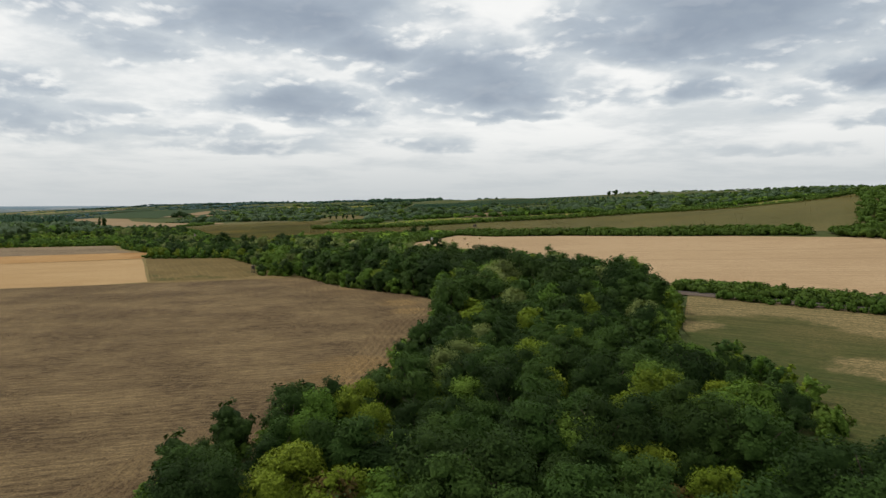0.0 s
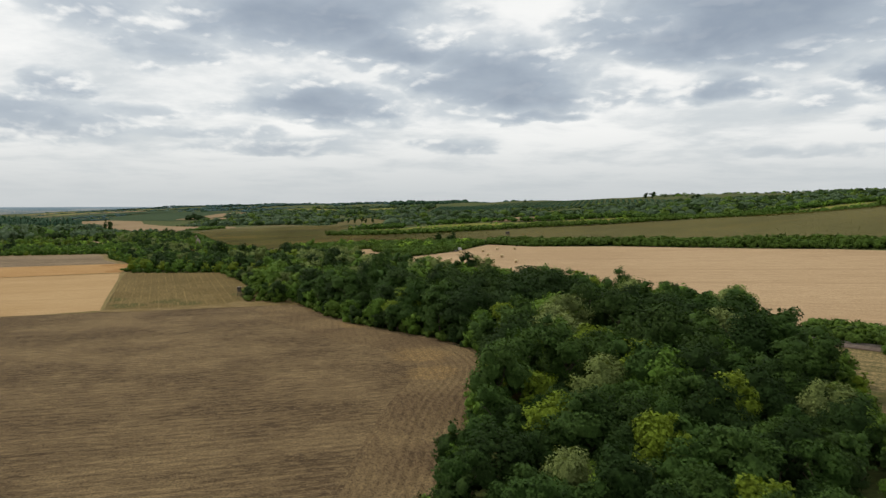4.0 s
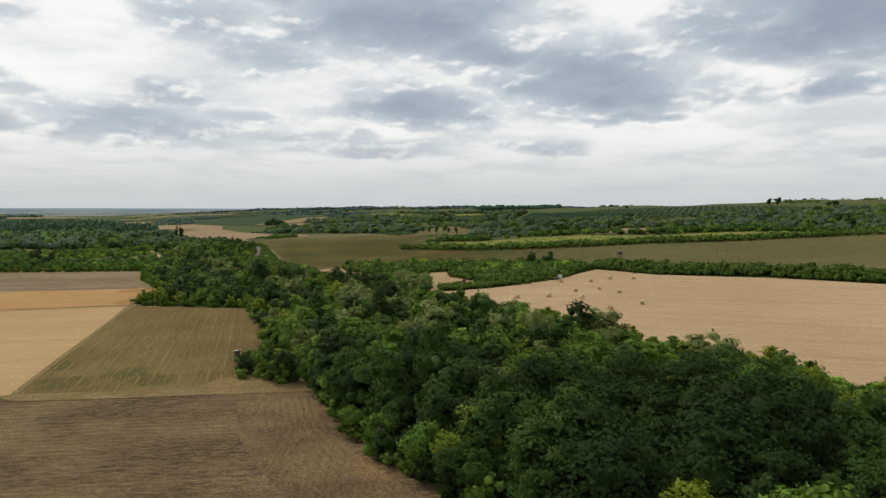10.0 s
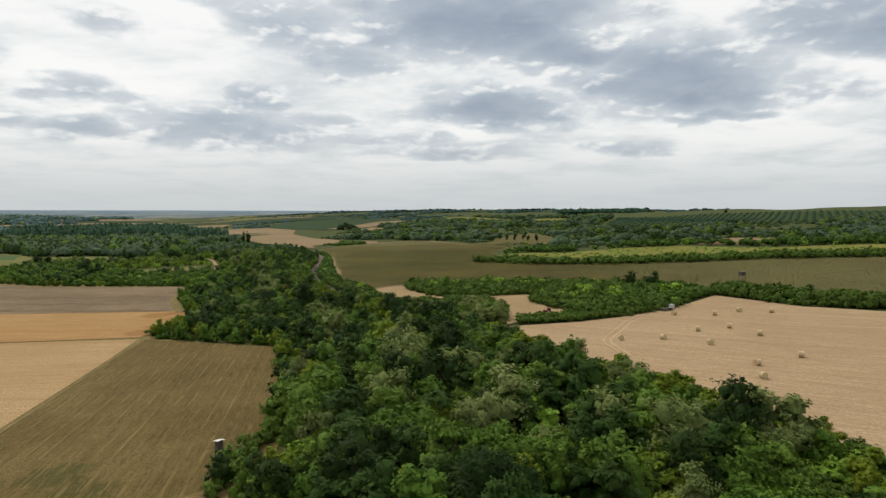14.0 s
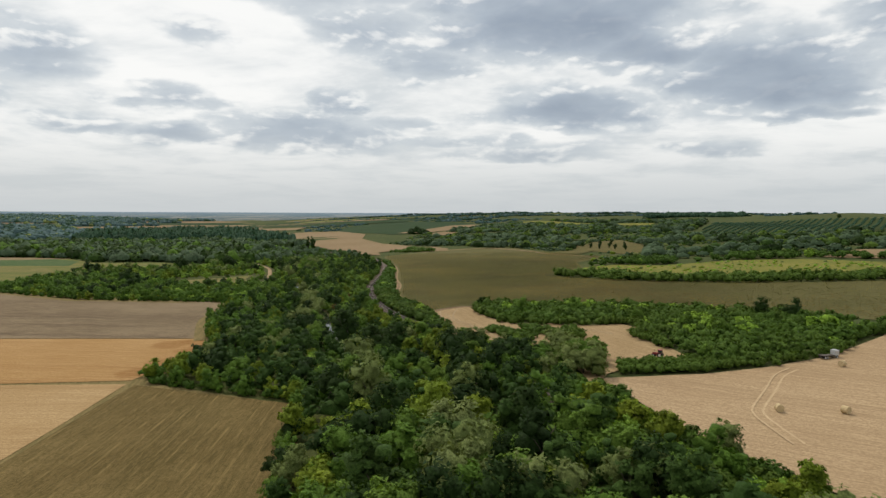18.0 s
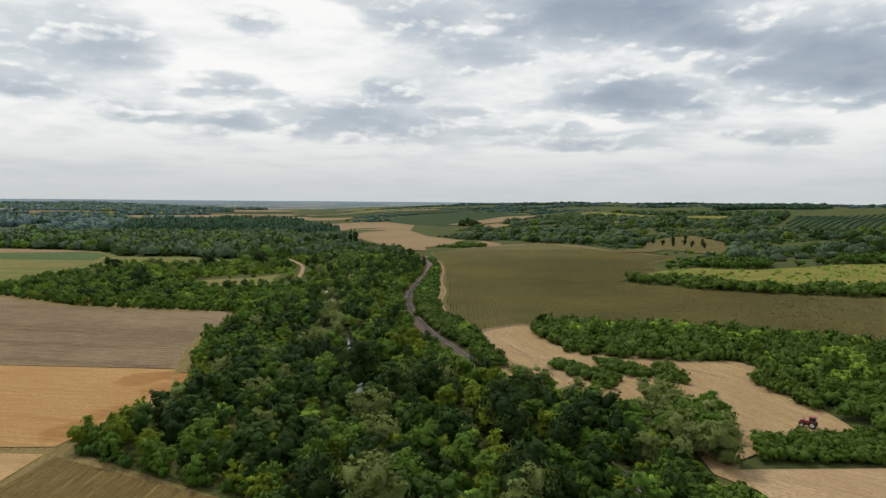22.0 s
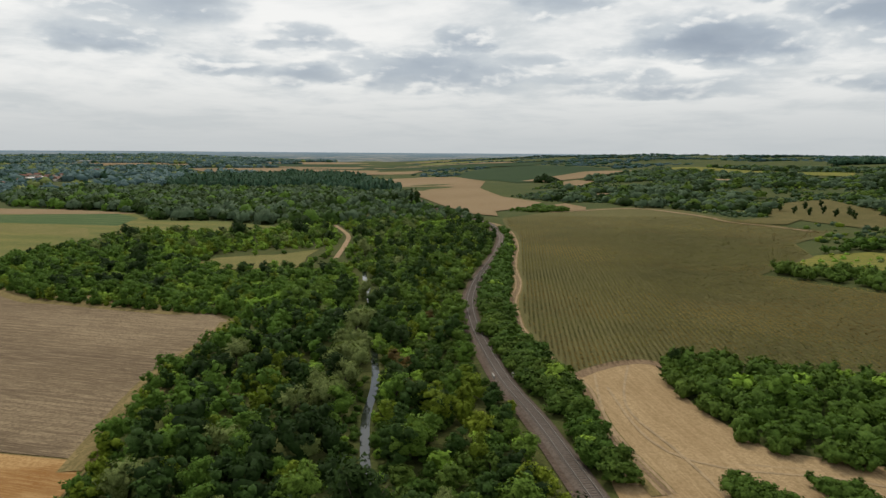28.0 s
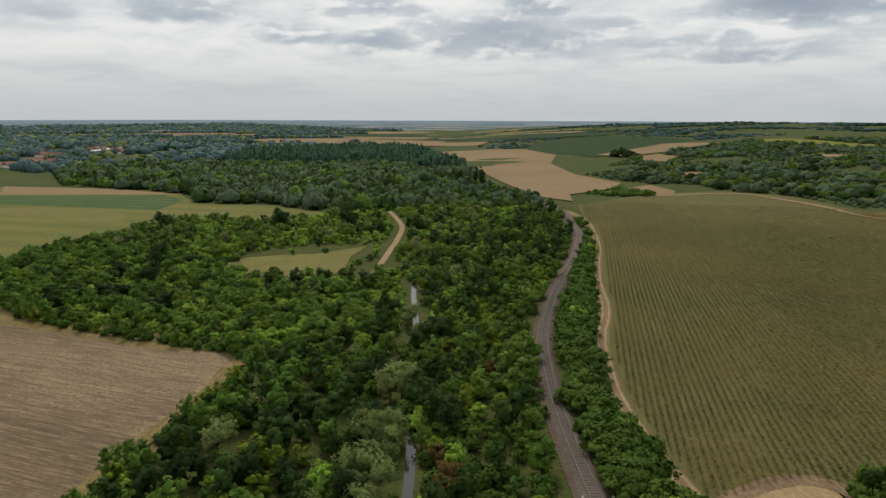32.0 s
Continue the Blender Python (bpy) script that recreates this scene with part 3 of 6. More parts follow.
M_STRAW = plain("baled straw", (0.56, 0.43, 0.24), 0.95, 0, 0.35, 9.0)
M_STEEL = plain("rail steel", (0.17, 0.148, 0.132), 0.6, 0.3, 0.3)
M_SLEEPER = plain("concrete sleeper", (0.098, 0.08, 0.066), 0.9, 0, 0.3)


def water(k, bsdf):
    p = place(k)
    bsdf.inputs["Base Color"].default_value = (0.02, 0.025, 0.02, 1)
    bump(k, bsdf, k.noise(p, 1.2, 3.0), 0.15, 0.03)


M_WATER = material("river water", water, 0.06, 0.6)


# ---------------------------------------------------------------- building helpers
def mesh_of(name, verts, faces, mat, smooth_shade=False, normals=None):
    """A mesh from arrays of points and of triangles (or quads); normals round off the shading of foliage."""
    verts, faces = np.asarray(verts, np.float32), np.asarray(faces, np.int32)
    me = bpy.data.meshes.new(name)
    n, k = faces.shape
    me.vertices.add(len(verts))
    me.vertices.foreach_set("co", verts.ravel())
    me.loops.add(n * k)
    me.loops.foreach_set("vertex_index", faces.ravel())
    me.polygons.add(n)
    me.polygons.foreach_set("loop_start", np.arange(0, n * k, k, dtype=np.int32))
    me.polygons.foreach_set("use_smooth", np.full(n, smooth_shade))
    me.update(calc_edges=True)
    if normals is not None:
        me.attributes.new("custom_normal", "FLOAT_VECTOR", "POINT").data.foreach_set("vector", np.asarray(normals, np.float32).ravel())
    me.materials.append(mat)
    return me


def part(name, bm, mat, parent, label=""):
    me = bpy.data.meshes.new(name)
    bm.to_mesh(me)
    bm.free()
    me.materials.append(mat)
    ob = new(name, me)
    ob.parent = parent
    return tagged(ob, label)


def sheet(name, poly, mat, lift, cell, label, category="field", kind="structure"):
    """A piece of land laid over the ground, cut into cells that follow its shape."""
    bm = bmesh.new()
    rim = []
    closed = [*poly, poly[0]]
    for (ax, ay), (bx, by) in zip(closed, closed[1:]):
        n = max(1, int(math.hypot(bx - ax, by - ay) / cell))
        for t in range(n):
            q = t / n
            jog = (noise.noise((ax + (bx - ax) * q, ay + (by - ay) * q, 0.3)) * min(0.8, cell * 0.05)) if t else 0
            rim.append(bm.verts.new((ax + (bx - ax) * q + jog, ay + (by - ay) * q + jog, 0)))
    face = bm.faces.new(rim)
    if face.normal.z < 0 or sum(a.co.x * b.co.y - b.co.x * a.co.y for a, b in zip(rim, rim[1:] + rim[:1])) < 0:
        face.normal_flip()
    bmesh.ops.triangulate(bm, faces=bm.faces[:])
    xs, ys = [v[0] for v in poly], [v[1] for v in poly]
    for axis, lo, hi in ((0, min(xs), max(xs)), (1, min(ys), max(ys))):
        for c in np.arange(math.ceil(lo / cell) * cell, hi, cell):
            co, no = [0, 0, 0], [0, 0, 0]
            co[axis], no[axis] = float(c), 1
            bmesh.ops.bisect_plane(bm, geom=bm.verts[:] + bm.edges[:] + bm.faces[:], plane_co=co, plane_no=no)
    co = np.array([v.co for v in bm.verts])
    for v, z in zip(bm.verts, height(co[:, 0], co[:, 1])):
        v.co.z = z + lift
    me = bpy.data.meshes.new(name)
    bm.to_mesh(me)
    bm.free()
    me.materials.append(mat)
    me.shade_smooth()
    return tagged(new(name, me), label, category, "", kind)


def strip(name, line, profile, mat, label, category, lift=0.0, kind="structure", parent=None):
    """A profile of (offset, height) drawn along a line on the ground."""
    line = np.asarray(line)
    way = np.gradient(line, axis=0)
    way /= np.linalg.norm(way, axis=1)[:, None]
    side = np.stack([way[:, 1], -way[:, 0]], 1)
    base = height(line[:, 0], line[:, 1])
    m = len(profile)
    verts = [(x + s[0] * o, y + s[1] * o, z + up + lift) for (x, y), s, z in zip(line, side, base) for o, up in profile]
    faces = [(i * m + j, i * m + j + 1, (i + 1) * m + j + 1, (i + 1) * m + j) for i in range(len(line) - 1) for j in range(m - 1)]
    ob = new(name, mesh_of(name, verts, np.array(faces)[:, ::-1], mat))
    if parent:
        ob.parent = parent
        return tagged(ob, label)
    return tagged(ob, label, category, "", kind)


# ---------------------------------------------------------------- ground
def make_ground():
    near = np.arange(-420, 521, 12.0)
    far = np.array([560, 620, 700, 800, 920, 1060, 1250, 1500, 1800, 2200, 2700, 3300, 4000, 4700])
    xs = np.r_[-far[::-1], near, far]
    ny = np.arange(-160, 941, 12.0)
    ys = np.r_[(-far[::-1] + 350), ny, 990, 1060, 1150, 1260, 1400, 1600, 1850, 2150, 2500, 2900, 3400, 4000, 4700]
    gx, gy = np.meshgrid(xs, ys)
    gz = height(gx, gy)
    gz = gz - 0.25
    n = len(xs)
    verts = np.stack([gx, gy, gz], -1).reshape(-1, 3)
    i = (np.arange(len(ys) - 1)[:, None] * n + np.arange(n - 1)).ravel()
    faces = np.stack([i, i + 1, i + 1 + n, i + n], 1)
    tagged(new("ground", mesh_of("ground", verts, faces, M_LAND, True)), "rough grassland and far plain of the wide valley", "ground", "", "structure")


make_ground()


def make_backdrop():
    """The far plain, out to the horizon all round."""
    rings, turns = np.r_[2650:3400:6j, 3700:4780:5j], 120
    verts = []
    for r in rings:
        a = np.linspace(0, 2 * math.pi, turns, endpoint=False)
        x, y = r * np.sin(a), 200 + r * np.cos(a)
        verts.append(np.column_stack([x, y, height(x, y) + 1.5]))
    i = (np.arange(len(rings) - 1)[:, None] * turns + np.arange(turns)).ravel()
    j = (np.arange(len(rings) - 1)[:, None] * turns + (np.arange(turns) + 1) % turns).ravel()
    tagged(new("backdrop", mesh_of("backdrop", np.concatenate(verts), np.stack([i, i + turns, j + turns, j], 1), M_DISTANCE, True)), "far plain painted in blue haze, with woods and fields at the horizon", "plain", "", "structure")


make_backdrop()
sheet("field_margin", [(-46, 199), (-60, 203), (-75, 240), (-100, 296), (-137, 300), (-146, 330), (-162, 352), (-200, 410), (-216, 421), (-345, 411), (-620, 424), (-620, -20), (-110, 170)], M_DRYGRASS, -0.08, 24, "dry grass margins between the harvested fields", "grass")
sheet("ploughed_field", STUBBLE, M_STUBBLE, 0.0, 24, "ploughed dark brown stubble field with straw streaks")
sheet("straw_field", YELLOW, M_YELLOW, 0.012, 24, "harvested field of pale yellow straw stubble")
sheet("straw_field", ORANGE, M_ORANGE, 0.024, 24, "harvested field of orange straw stubble")
sheet("tilled_field", BROWN, M_BROWN, 0.036, 24, "tilled grey-brown field beside the wood")
sheet("weedy_field", OLIVE, M_OLIVE, 0.048, 16, "weedy olive stubble field with rows along it")
sheet("hay_field", BALES, M_BALES, 0.0, 12, "mown pale tan wheat field with round bales")
sheet("hay_field", LOBE, M_LOBE, 0.02, 8, "narrow arm of mown wheat field among bushes")
sheet("sunflower_field", SUNFLOWER, M_SUNSOIL, 0.012, 16, "large olive-brown sunflower field beside the dirt road")
sheet("green_field", GREEN, M_GREEN, 0.0, 24, "patchy green and tan young crop field")
sheet("pasture", PASTURE, M_PASTURE, 0.0, 24, "striped green pasture behind the wood")
sheet("crop_strip", [(-577, 520), (-500, 586), (-463, 576), (-433, 540), (-530, 501)], M_STRIPES, 0.08, 24, "striped green crop strip across the pasture")
sheet("hay_field", [(-640, 548), (-560, 586), (-489, 596), (-500, 587), (-584, 522)], M_FARTAN, 0.08, 24, "dry tan strip beyond the pasture")
sheet("meadow", MEADOW, M_MEADOW, 0.05, 8, "dry yellow meadow clearing in the wood")
sheet("hay_field", TANFAR, M_FARTAN, 0.3, 40, "far tan harvested field with curved edges")
sheet("hay_field", TANSMALL, M_FARTAN, 0.3, 20, "small tan harvested patch among bushes")
sheet("grass_strip", GRASS, M_FRESH, 0.0, 16, "bright yellow-green grass strip above the hedge")
sheet("dry_slope", DRYSLOPE, M_THIN, 0.1, 16, "bare dry slope with a few small trees")
sheet("dry_patch", HILLPATCH, M_FARTAN, 0.1, 16, "small harvested patch on the hillside")
sheet("crop_field", DARKCROP, M_CROP, 0.2, 40, "dark green crop field on a far slope")
sheet("hay_field", TANSTRIP, M_FARTAN, 0.5, 30, "long tan stubble strip on a far slope")
sheet("vineyard", VINEYARD, M_VINES, 0.2, 24, "vineyard with straight rows on the hilltop")
for poly in PATCHES:
    sheet("dry_patch", poly, M_THIN if len(poly) == 6 else M_FARTAN, 0.25, 12, "bare tan patch on the scrubby hillside")
sheet("crop_field", LIGHTSTRIP, M_FRESH, 0.4, 20, "long yellow-green crop strip on a far slope")
for poly in FARTANS:
    sheet("far_field", poly, M_FARTAN, 0.8, 90, "far tan stubble field on the plain")
sheet("crop_strip", [(-517, 493), (-469, 520), (-433, 522), (-398, 500), (-443, 491), (-489, 481)], M_MEADOW, 0.08, 12, "dry brownish strip across the pasture")
strip("field_path", curve([(-111.5, 417), (-109.8, 422.5), (-106.6, 428), (-103.2, 430.8), (-99.5, 431), (-97, 429)], 1.5), [(-1.5, 0), (-0.5, 0.05), (0.5, 0.05), (1.5, 0)], M_ROAD, "trodden brown end of the sunflower rows", "path", 0.04)
strip("field_path", curve([(-233, 714), (-215, 726), (-197, 737), (-179, 737), (-158, 719), (-134, 694), (-119, 672), (-100, 658), (-80, 640)], 5), [(-1.8, 0), (0, 0.05), (1.8, 0)], M_EARTH, "pale path along the sunflower field", "path", 0.15)
WOODS_WEST = [(-25, -60), (-25, -14), (-19, 12), (-8, 25), (-3, 40), (4, 90), (9, 118), (5, 133), (-4, 144), (-18, 157), (-33, 177), (-44, 199), (-60, 204), (-67, 220), (-73, 240), (-84, 265), (-98, 296),
    (-138, 299), (-144, 313), (-146, 332), (-160, 350), (-183, 378), (-198, 409), (-205, 418), (-225, 416), (-266, 406), (-314, 408), (-345, 411), (-385, 482), (-400, 532), (-346, 588),
    (-300, 690), (-255, 676)]
WOODS_EAST = [(-215, 618), (-160, 500), (-140, 455), (-113, 416), (-99, 389), (-90, 374), (-78, 362.5), (-60, 354), (-50, 351), (-44, 336), (-36, 325), (-24, 304), (-16, 293), (-8, 285), (0, 276),
    (10, 262), (18, 251), (26, 240), (36, 228), (52, 207), (62, 195), (70, 181), (78, 164), (80, 150), (77, 130), (58, 82), (49, 66), (48, 48), (55, 45), (55, 34), (49, 14), (44, 2), (58, -60)]
WOODS = WOODS_WEST + WOODS_EAST
sheet("forest_floor", WOODS, M_FLOOR, -0.12, 20, "dark leaf litter and undergrowth below the trees", "forest floor")
HEADLAND = curve([(-60, 200), (-44, 197.5), (-33, 176), (-18, 156), (-4, 143), (5, 132), (9, 118), (8, 105), (4.5, 90), (1, 60), (-3, 40), (-7.5, 25), (-16.5, 15), (-21.5, 3), (-24, -14), (-25, -60)], 2.5)[8:]
strip("headland", HEADLAND, [(-1.2 + n * 0.62, -0.03 + (0.17 if n % 2 else 0.05 if n < 21 else 0.0) * min(1.0, (22 - n) / 8)) for n in range(23)], M_HEADLAND, "furrows curving along the edge of the ploughed field", "field")
sheet("field_margin", [(-95, 188.2), (-78, 192), (-65, 196.5), (-61, 206), (-54, 209), (-44, 204), (-38, 196), (-36, 190), (-42, 196.5), (-60, 191.8), (-92, 183.6), (-96, 185)], M_CORNER, 0.07, 3, "trampled dry straw and weeds at a field corner", "grass")
strip("grass_margin", curve([(-159, 346), (-182, 375.5), (-192, 395), (-198, 407), (-205, 416)], 3), [(-2.8, 0), (-1.6, 0.06), (-0.5, 0.14), (0.6, 0.1)], M_DRYGRASS, "pale dry grass along the tilled field", "grass", 0.03)
strip("grass_margin", curve([(-204, 417), (-216, 421), (-225, 415), (-243, 410), (-266, 405), (-276, 402), (-314, 407), (-345, 410)], 3), [(-1.6, 0), (-0.6, 0.08), (0.6, 0.14), (1.6, 0.1)], M_DRYGRASS, "dry grass along the wood", "grass", 0.03)
strip("railway_bank", RAIL, [(-2.7, -0.02), (-2.1, 0.06), (1.6, 0.06), (2.1, -0.02)], M_CINDER, "bare brown strip along the railway", "bank", 0.02)
strip("river", RIVER, [(-0.75, 0), (0, 0), (0.75, 0)], M_WATER, "narrow still river between the trees", "river", -0.05)
strip("road_shoulder", ROAD, [(-2.5, -0.02), (-1.3, 0.04), (1.3, 0.04), (2.1, -0.02)], M_DRYGRASS, "dry grass shoulders of the dirt road", "verge", 0.03)
strip("dirt_road", ROAD, [(-1.3, 0), (-0.7, -0.01), (0, 0.03), (0.7, -0.01), (1.3, 0)], M_ROAD, "brown dirt road beside the sunflower field", "road", 0.06)
for rut in (-0.95, 0.95):
    strip("wheel_rut", curve([(2.7, 348.3), (-1.0, 341.7), (-3.9, 330.0), (-6.8, 319.1), (-7.7, 314.6), (-7.2, 310.5), (-5.6, 305.4), (-3.0, 297.8)], 2.0), [(rut - 0.22, 0.0), (rut, -0.01), (rut + 0.22, 0.0)], M_RUT, "pale wheel rut across the mown field", "road", 0.06)
for rut in (-0.78, 0.78):
    strip("wheel_rut", ROAD, [(rut - 0.27, 0.0), (rut, -0.012), (rut + 0.27, 0.0)], M_EARTH, "pale dusty wheel rut of the dirt road", "road", 0.085)
strip("dirt_track", TRACK, [(-1.15, 0), (-0.65, -0.03), (0, 0.03), (0.65, -0.03), (1.15, 0)], M_EARTH, "pale rutted dirt track through the meadow", "road", 0.1)

# ---------------------------------------------------------------- railway
def make_railway():
    rail = tagged(new("railway"), "single railway track on grey-brown ballast", "railway", "", "structure")
    strip("ballast", RAIL, [(-1.85, 0.0), (-1.3, 0.42), (1.3, 0.42), (1.85, 0.0)], M_BALLAST, "", "", 0.05, "", rail)
    for o in (-0.75, 0.75):
        strip("rail", RAIL, [(o - 0.07, 0.45), (o - 0.045, 0.62), (o + 0.045, 0.62), (o + 0.07, 0.45)], M_STEEL, "worn steel rail", "", 0.05, "", rail)
    bm = bmesh.new()
    bmesh.ops.create_cube(bm, size=1, matrix=Matrix.Diagonal((2.5, 0.26, 0.16, 1)))
    bmesh.ops.bevel(bm, geom=bm.edges[:], offset=0.02, segments=1)
    me = bpy.data.meshes.new("sleeper")
    bm.to_mesh(me)
    bm.free()
    me.materials.append(M_SLEEPER)
    length = np.r_[0, np.cumsum(np.hypot(*np.diff(RAIL, axis=0).T))]
    start = length[np.argmin(np.hypot(RAIL[:, 0] + 80, RAIL[:, 1] - 358))]
    for n in range(290):
        d = start + n * 0.66
        x, y = np.interp(d, length, RAIL[:, 0]), np.interp(d, length, RAIL[:, 1])
        x2, y2 = np.interp(d + 1, length, RAIL[:, 0]), np.interp(d + 1, length, RAIL[:, 1])
        ob = new("sleeper", me)
        ob.parent = rail
        ob.matrix_basis = pose(x, y, hz(x, y) + 0.44, 0, 0, math.degrees(math.atan2(y2 - y, x2 - x)) - 90)


make_railway()

# ---------------------------------------------------------------- plants
ICO = bmesh.new()
bmesh.ops.create_icosphere(ICO, subdivisions=1, radius=1)
ICO_V = np.array([v.co for v in ICO.verts])
ICO_F = np.array([[v.index for v in f.verts] for f in ICO.faces])
ICO.free()
ICO = bmesh.new()
bmesh.ops.create_icosphere(ICO, subdivisions=2, radius=1)
ICO2_V = np.array([v.co for v in ICO.verts])
ICO2_F = np.array([[v.index for v in f.verts] for f in ICO.faces])
ICO.free()


def unit(v):
    return v / np.maximum(np.linalg.norm(v, axis=-1, keepdims=True), 1e-9)


def leaf_tris(rng, at, out, size, spread=0.5):
    """Pointed, tilted leaf sprays at the given places, facing roughly outwards: one triangle each."""
    n = len(at)
    out = unit(out + rng.normal(0, spread, (n, 3)))
    along = unit(np.cross(out, rng.normal(0, 1, (n, 3))))
    across = np.cross(out, along)
    size = size * rng.uniform(0.6, 1.4, (n, 1))
    width = size * rng.uniform(0.36, 0.6, (n, 1))
    root = at - along * size * 0.45 - out * size * 0.1
    verts = np.stack([root + across * width, root - across * width, at + along * size * 0.75], 1).reshape(-1, 3)
    return verts, np.arange(3 * n).reshape(-1, 3)


def crown_arrays(rng, radius, low, high, lobes, sprays, size, shape="round", core=0.74):
    """A crown of overlapping boughs, each with tufts of leaf sprays: points, triangles, rounded normals."""
    mid, half = (low + high) / 2, (high - low) / 2
    centres, radii = [], []
    for n in range(lobes):
        a = rng.uniform(0, 2 * math.pi)
        q = (n + 0.5) / lobes
        zz = -0.85 + 1.7 * q + rng.normal(0, 0.08)
        if shape == "column":
            reach = 0.35 * radius * math.sqrt(max(0.05, 1 - (zz * 0.9) ** 2))
        else:
            reach = radius * 0.6 * math.sqrt(max(0.03, 1 - min(1, abs(zz)) ** 2)) * rng.uniform(0.5, 1.2)
        r = radius * rng.uniform(0.36, 0.58) * (0.8 if zz > 0.5 else 1) * min(1.0, math.sqrt(11 / lobes))
        centres.append((math.cos(a + n * 2.4) * reach, math.sin(a + n * 2.4) * reach, mid + zz * (half - r * 0.6)))
        radii.append(r)
    centres, radii = np.array(centres), np.array(radii)

    def buried(at, share):
        deep = np.zeros(len(at), bool)
        for c, r in zip(centres, radii):
            deep |= np.linalg.norm(at - c, axis=1) < r * share
        return deep

    # tufts on the boughs, then sprays in each tuft
    tufts = max(24, sprays // 22)
    per = rng.choice(lobes, tufts * 3, p=radii**2 / (radii**2).sum())
    d = unit(rng.normal(0, 1, (len(per), 3)))
    d[:, 2] = np.where(d[:, 2] < -0.45, -d[:, 2], d[:, 2])
    spot = centres[per] + d * radii[per, None] * rng.uniform(0.86, 1.16, (len(per), 1))
    keep = np.where(~buried(spot, 0.84))[0][:tufts]
    per, d, spot = per[keep], d[keep], spot[keep]
    wide = radius * rng.uniform(0.09, 0.17, (len(spot), 1))
    own = rng.integers(len(spot), size=sprays)
    jit = rng.normal(0, 1, (sprays, 3)) * (1, 1, 0.7)
    jit *= np.minimum(1.0, 1.5 / np.maximum(np.linalg.norm(jit, axis=1, keepdims=True), 0.1))
    at = spot[own] + jit * wide[own]
    hub = np.array((0, 0, mid - half * 0.25))
    lean = unit(0.68 * d[own] + 0.38 * unit(at - hub) + 0.3 * unit(jit) + (0, 0, 0.42))
    v, f = leaf_tris(rng, at, lean, size, 0.45)
    verts, faces, normals = [v], [f], [np.repeat(unit(lean + rng.normal(0, 0.12, lean.shape)), 3, 0)]
    count = len(v)
    for c, r in zip(centres, radii):
        wob = (1 + rng.normal(0, 0.2, (len(ICO_V), 1))) * rng.uniform(0.8, 1.2, 3)
        ball = ICO_V * wob * r * core + c
        verts.append(ball)
        faces.append(ICO_F + count)
        normals.append(unit(ICO_V + unit(ball - hub) * 0.6 + (0, 0, 0.3)))
        count += len(ICO_V)
    return np.concatenate(verts), np.concatenate(faces), np.concatenate(normals)


def trunk_arrays(rng, tall, thick, reach):
    """A tapered stem with limbs that spread into the crown."""
    verts, faces = [], []
    base = 0

    def limb(p0, p1, r0, r1, sides=7):
        nonlocal base
        p0, p1 = np.array(p0, float), np.array(p1, float)
        axis = unit(p1 - p0)
        u = unit(np.cross(axis, (0.3, 1, 0.1)))
        v = np.cross(axis, u)
        a = np.linspace(0, 2 * math.pi, sides, endpoint=False)[:, None]
        ring = np.cos(a) * u + np.sin(a) * v
        bend = rng.normal(0, 0.05, 3) * np.linalg.norm(p1 - p0)
        verts.append(np.concatenate([p0 + ring * r0, (p0 + p1) / 2 + bend + ring * (r0 + r1) / 2, p1 + ring * r1]))
        for k in range(2):
            i = base + k * sides + np.arange(sides)
            j = base + k * sides + (np.arange(sides) + 1) % sides
            faces.append(np.stack([i, j, j + sides], 1))
            faces.append(np.stack([i, j + sides, i + sides], 1))
        base += 3 * sides

    limb((0, 0, -0.3), (0, 0, tall * 0.55), thick, thick * 0.6)
    for n in range(5):
        a = n * 1.3 + rng.uniform(0, 0.6)
        z = tall * rng.uniform(0.3, 0.52)
        limb((0, 0, z), (math.cos(a) * reach * 0.55, math.sin(a) * reach * 0.55, z + tall * rng.uniform(0.15, 0.35)), thick * 0.42, thick * 0.12, 5)
    return np.concatenate(verts), np.concatenate(faces)


LEAFY = {
    "oak": (M_OAK, "oak_tree", "dark green broadleaf tree with a dense rounded crown", 3.7, 10.0, 26, "round"),
    "acacia": (M_ACACIA, "acacia_tree", "mid-green acacia tree with a loose feathery crown", 3.3, 9.0, 28, "round"),
    "gold": (M_YELLOWLEAF, "yellowing_tree", "small tree with yellow-green turning leaves", 2.7, 7.2, 20, "round"),
    "willow": (M_WILLOW, "willow_tree", "pale grey-green willow with a soft billowing crown", 3.8, 9.6, 26, "round"),
    "ash": (M_ASH, "ash_tree", "tall mid-green ash tree with an open oval crown", 3.0, 10.5, 26, "round"),
    "elder": (M_ELDER, "elder_bush", "bright green elder bush with loose leaves", 2.2, 4.8, 8, "low"),
    "shrub": (M_SHRUB, "shrub", "low rounded green shrub with dense leaves", 2.4, 3.2, 7, "low"),
    "rust": (M_RUST, "withered_shrub", "withered rust-brown shrub among green bushes", 2.0, 4.0, 7, "low"),
}


def kind_mesh(key, seed, sprays, size, lobes):
    mat, name, label, radius, tall, _, shape = LEAFY[key]
    rng = np.random.default_rng(seed)
    low = 0.1 if shape == "low" else tall * 0.03
    return crown_arrays(rng, radius, low, tall, lobes, sprays, size, shape)


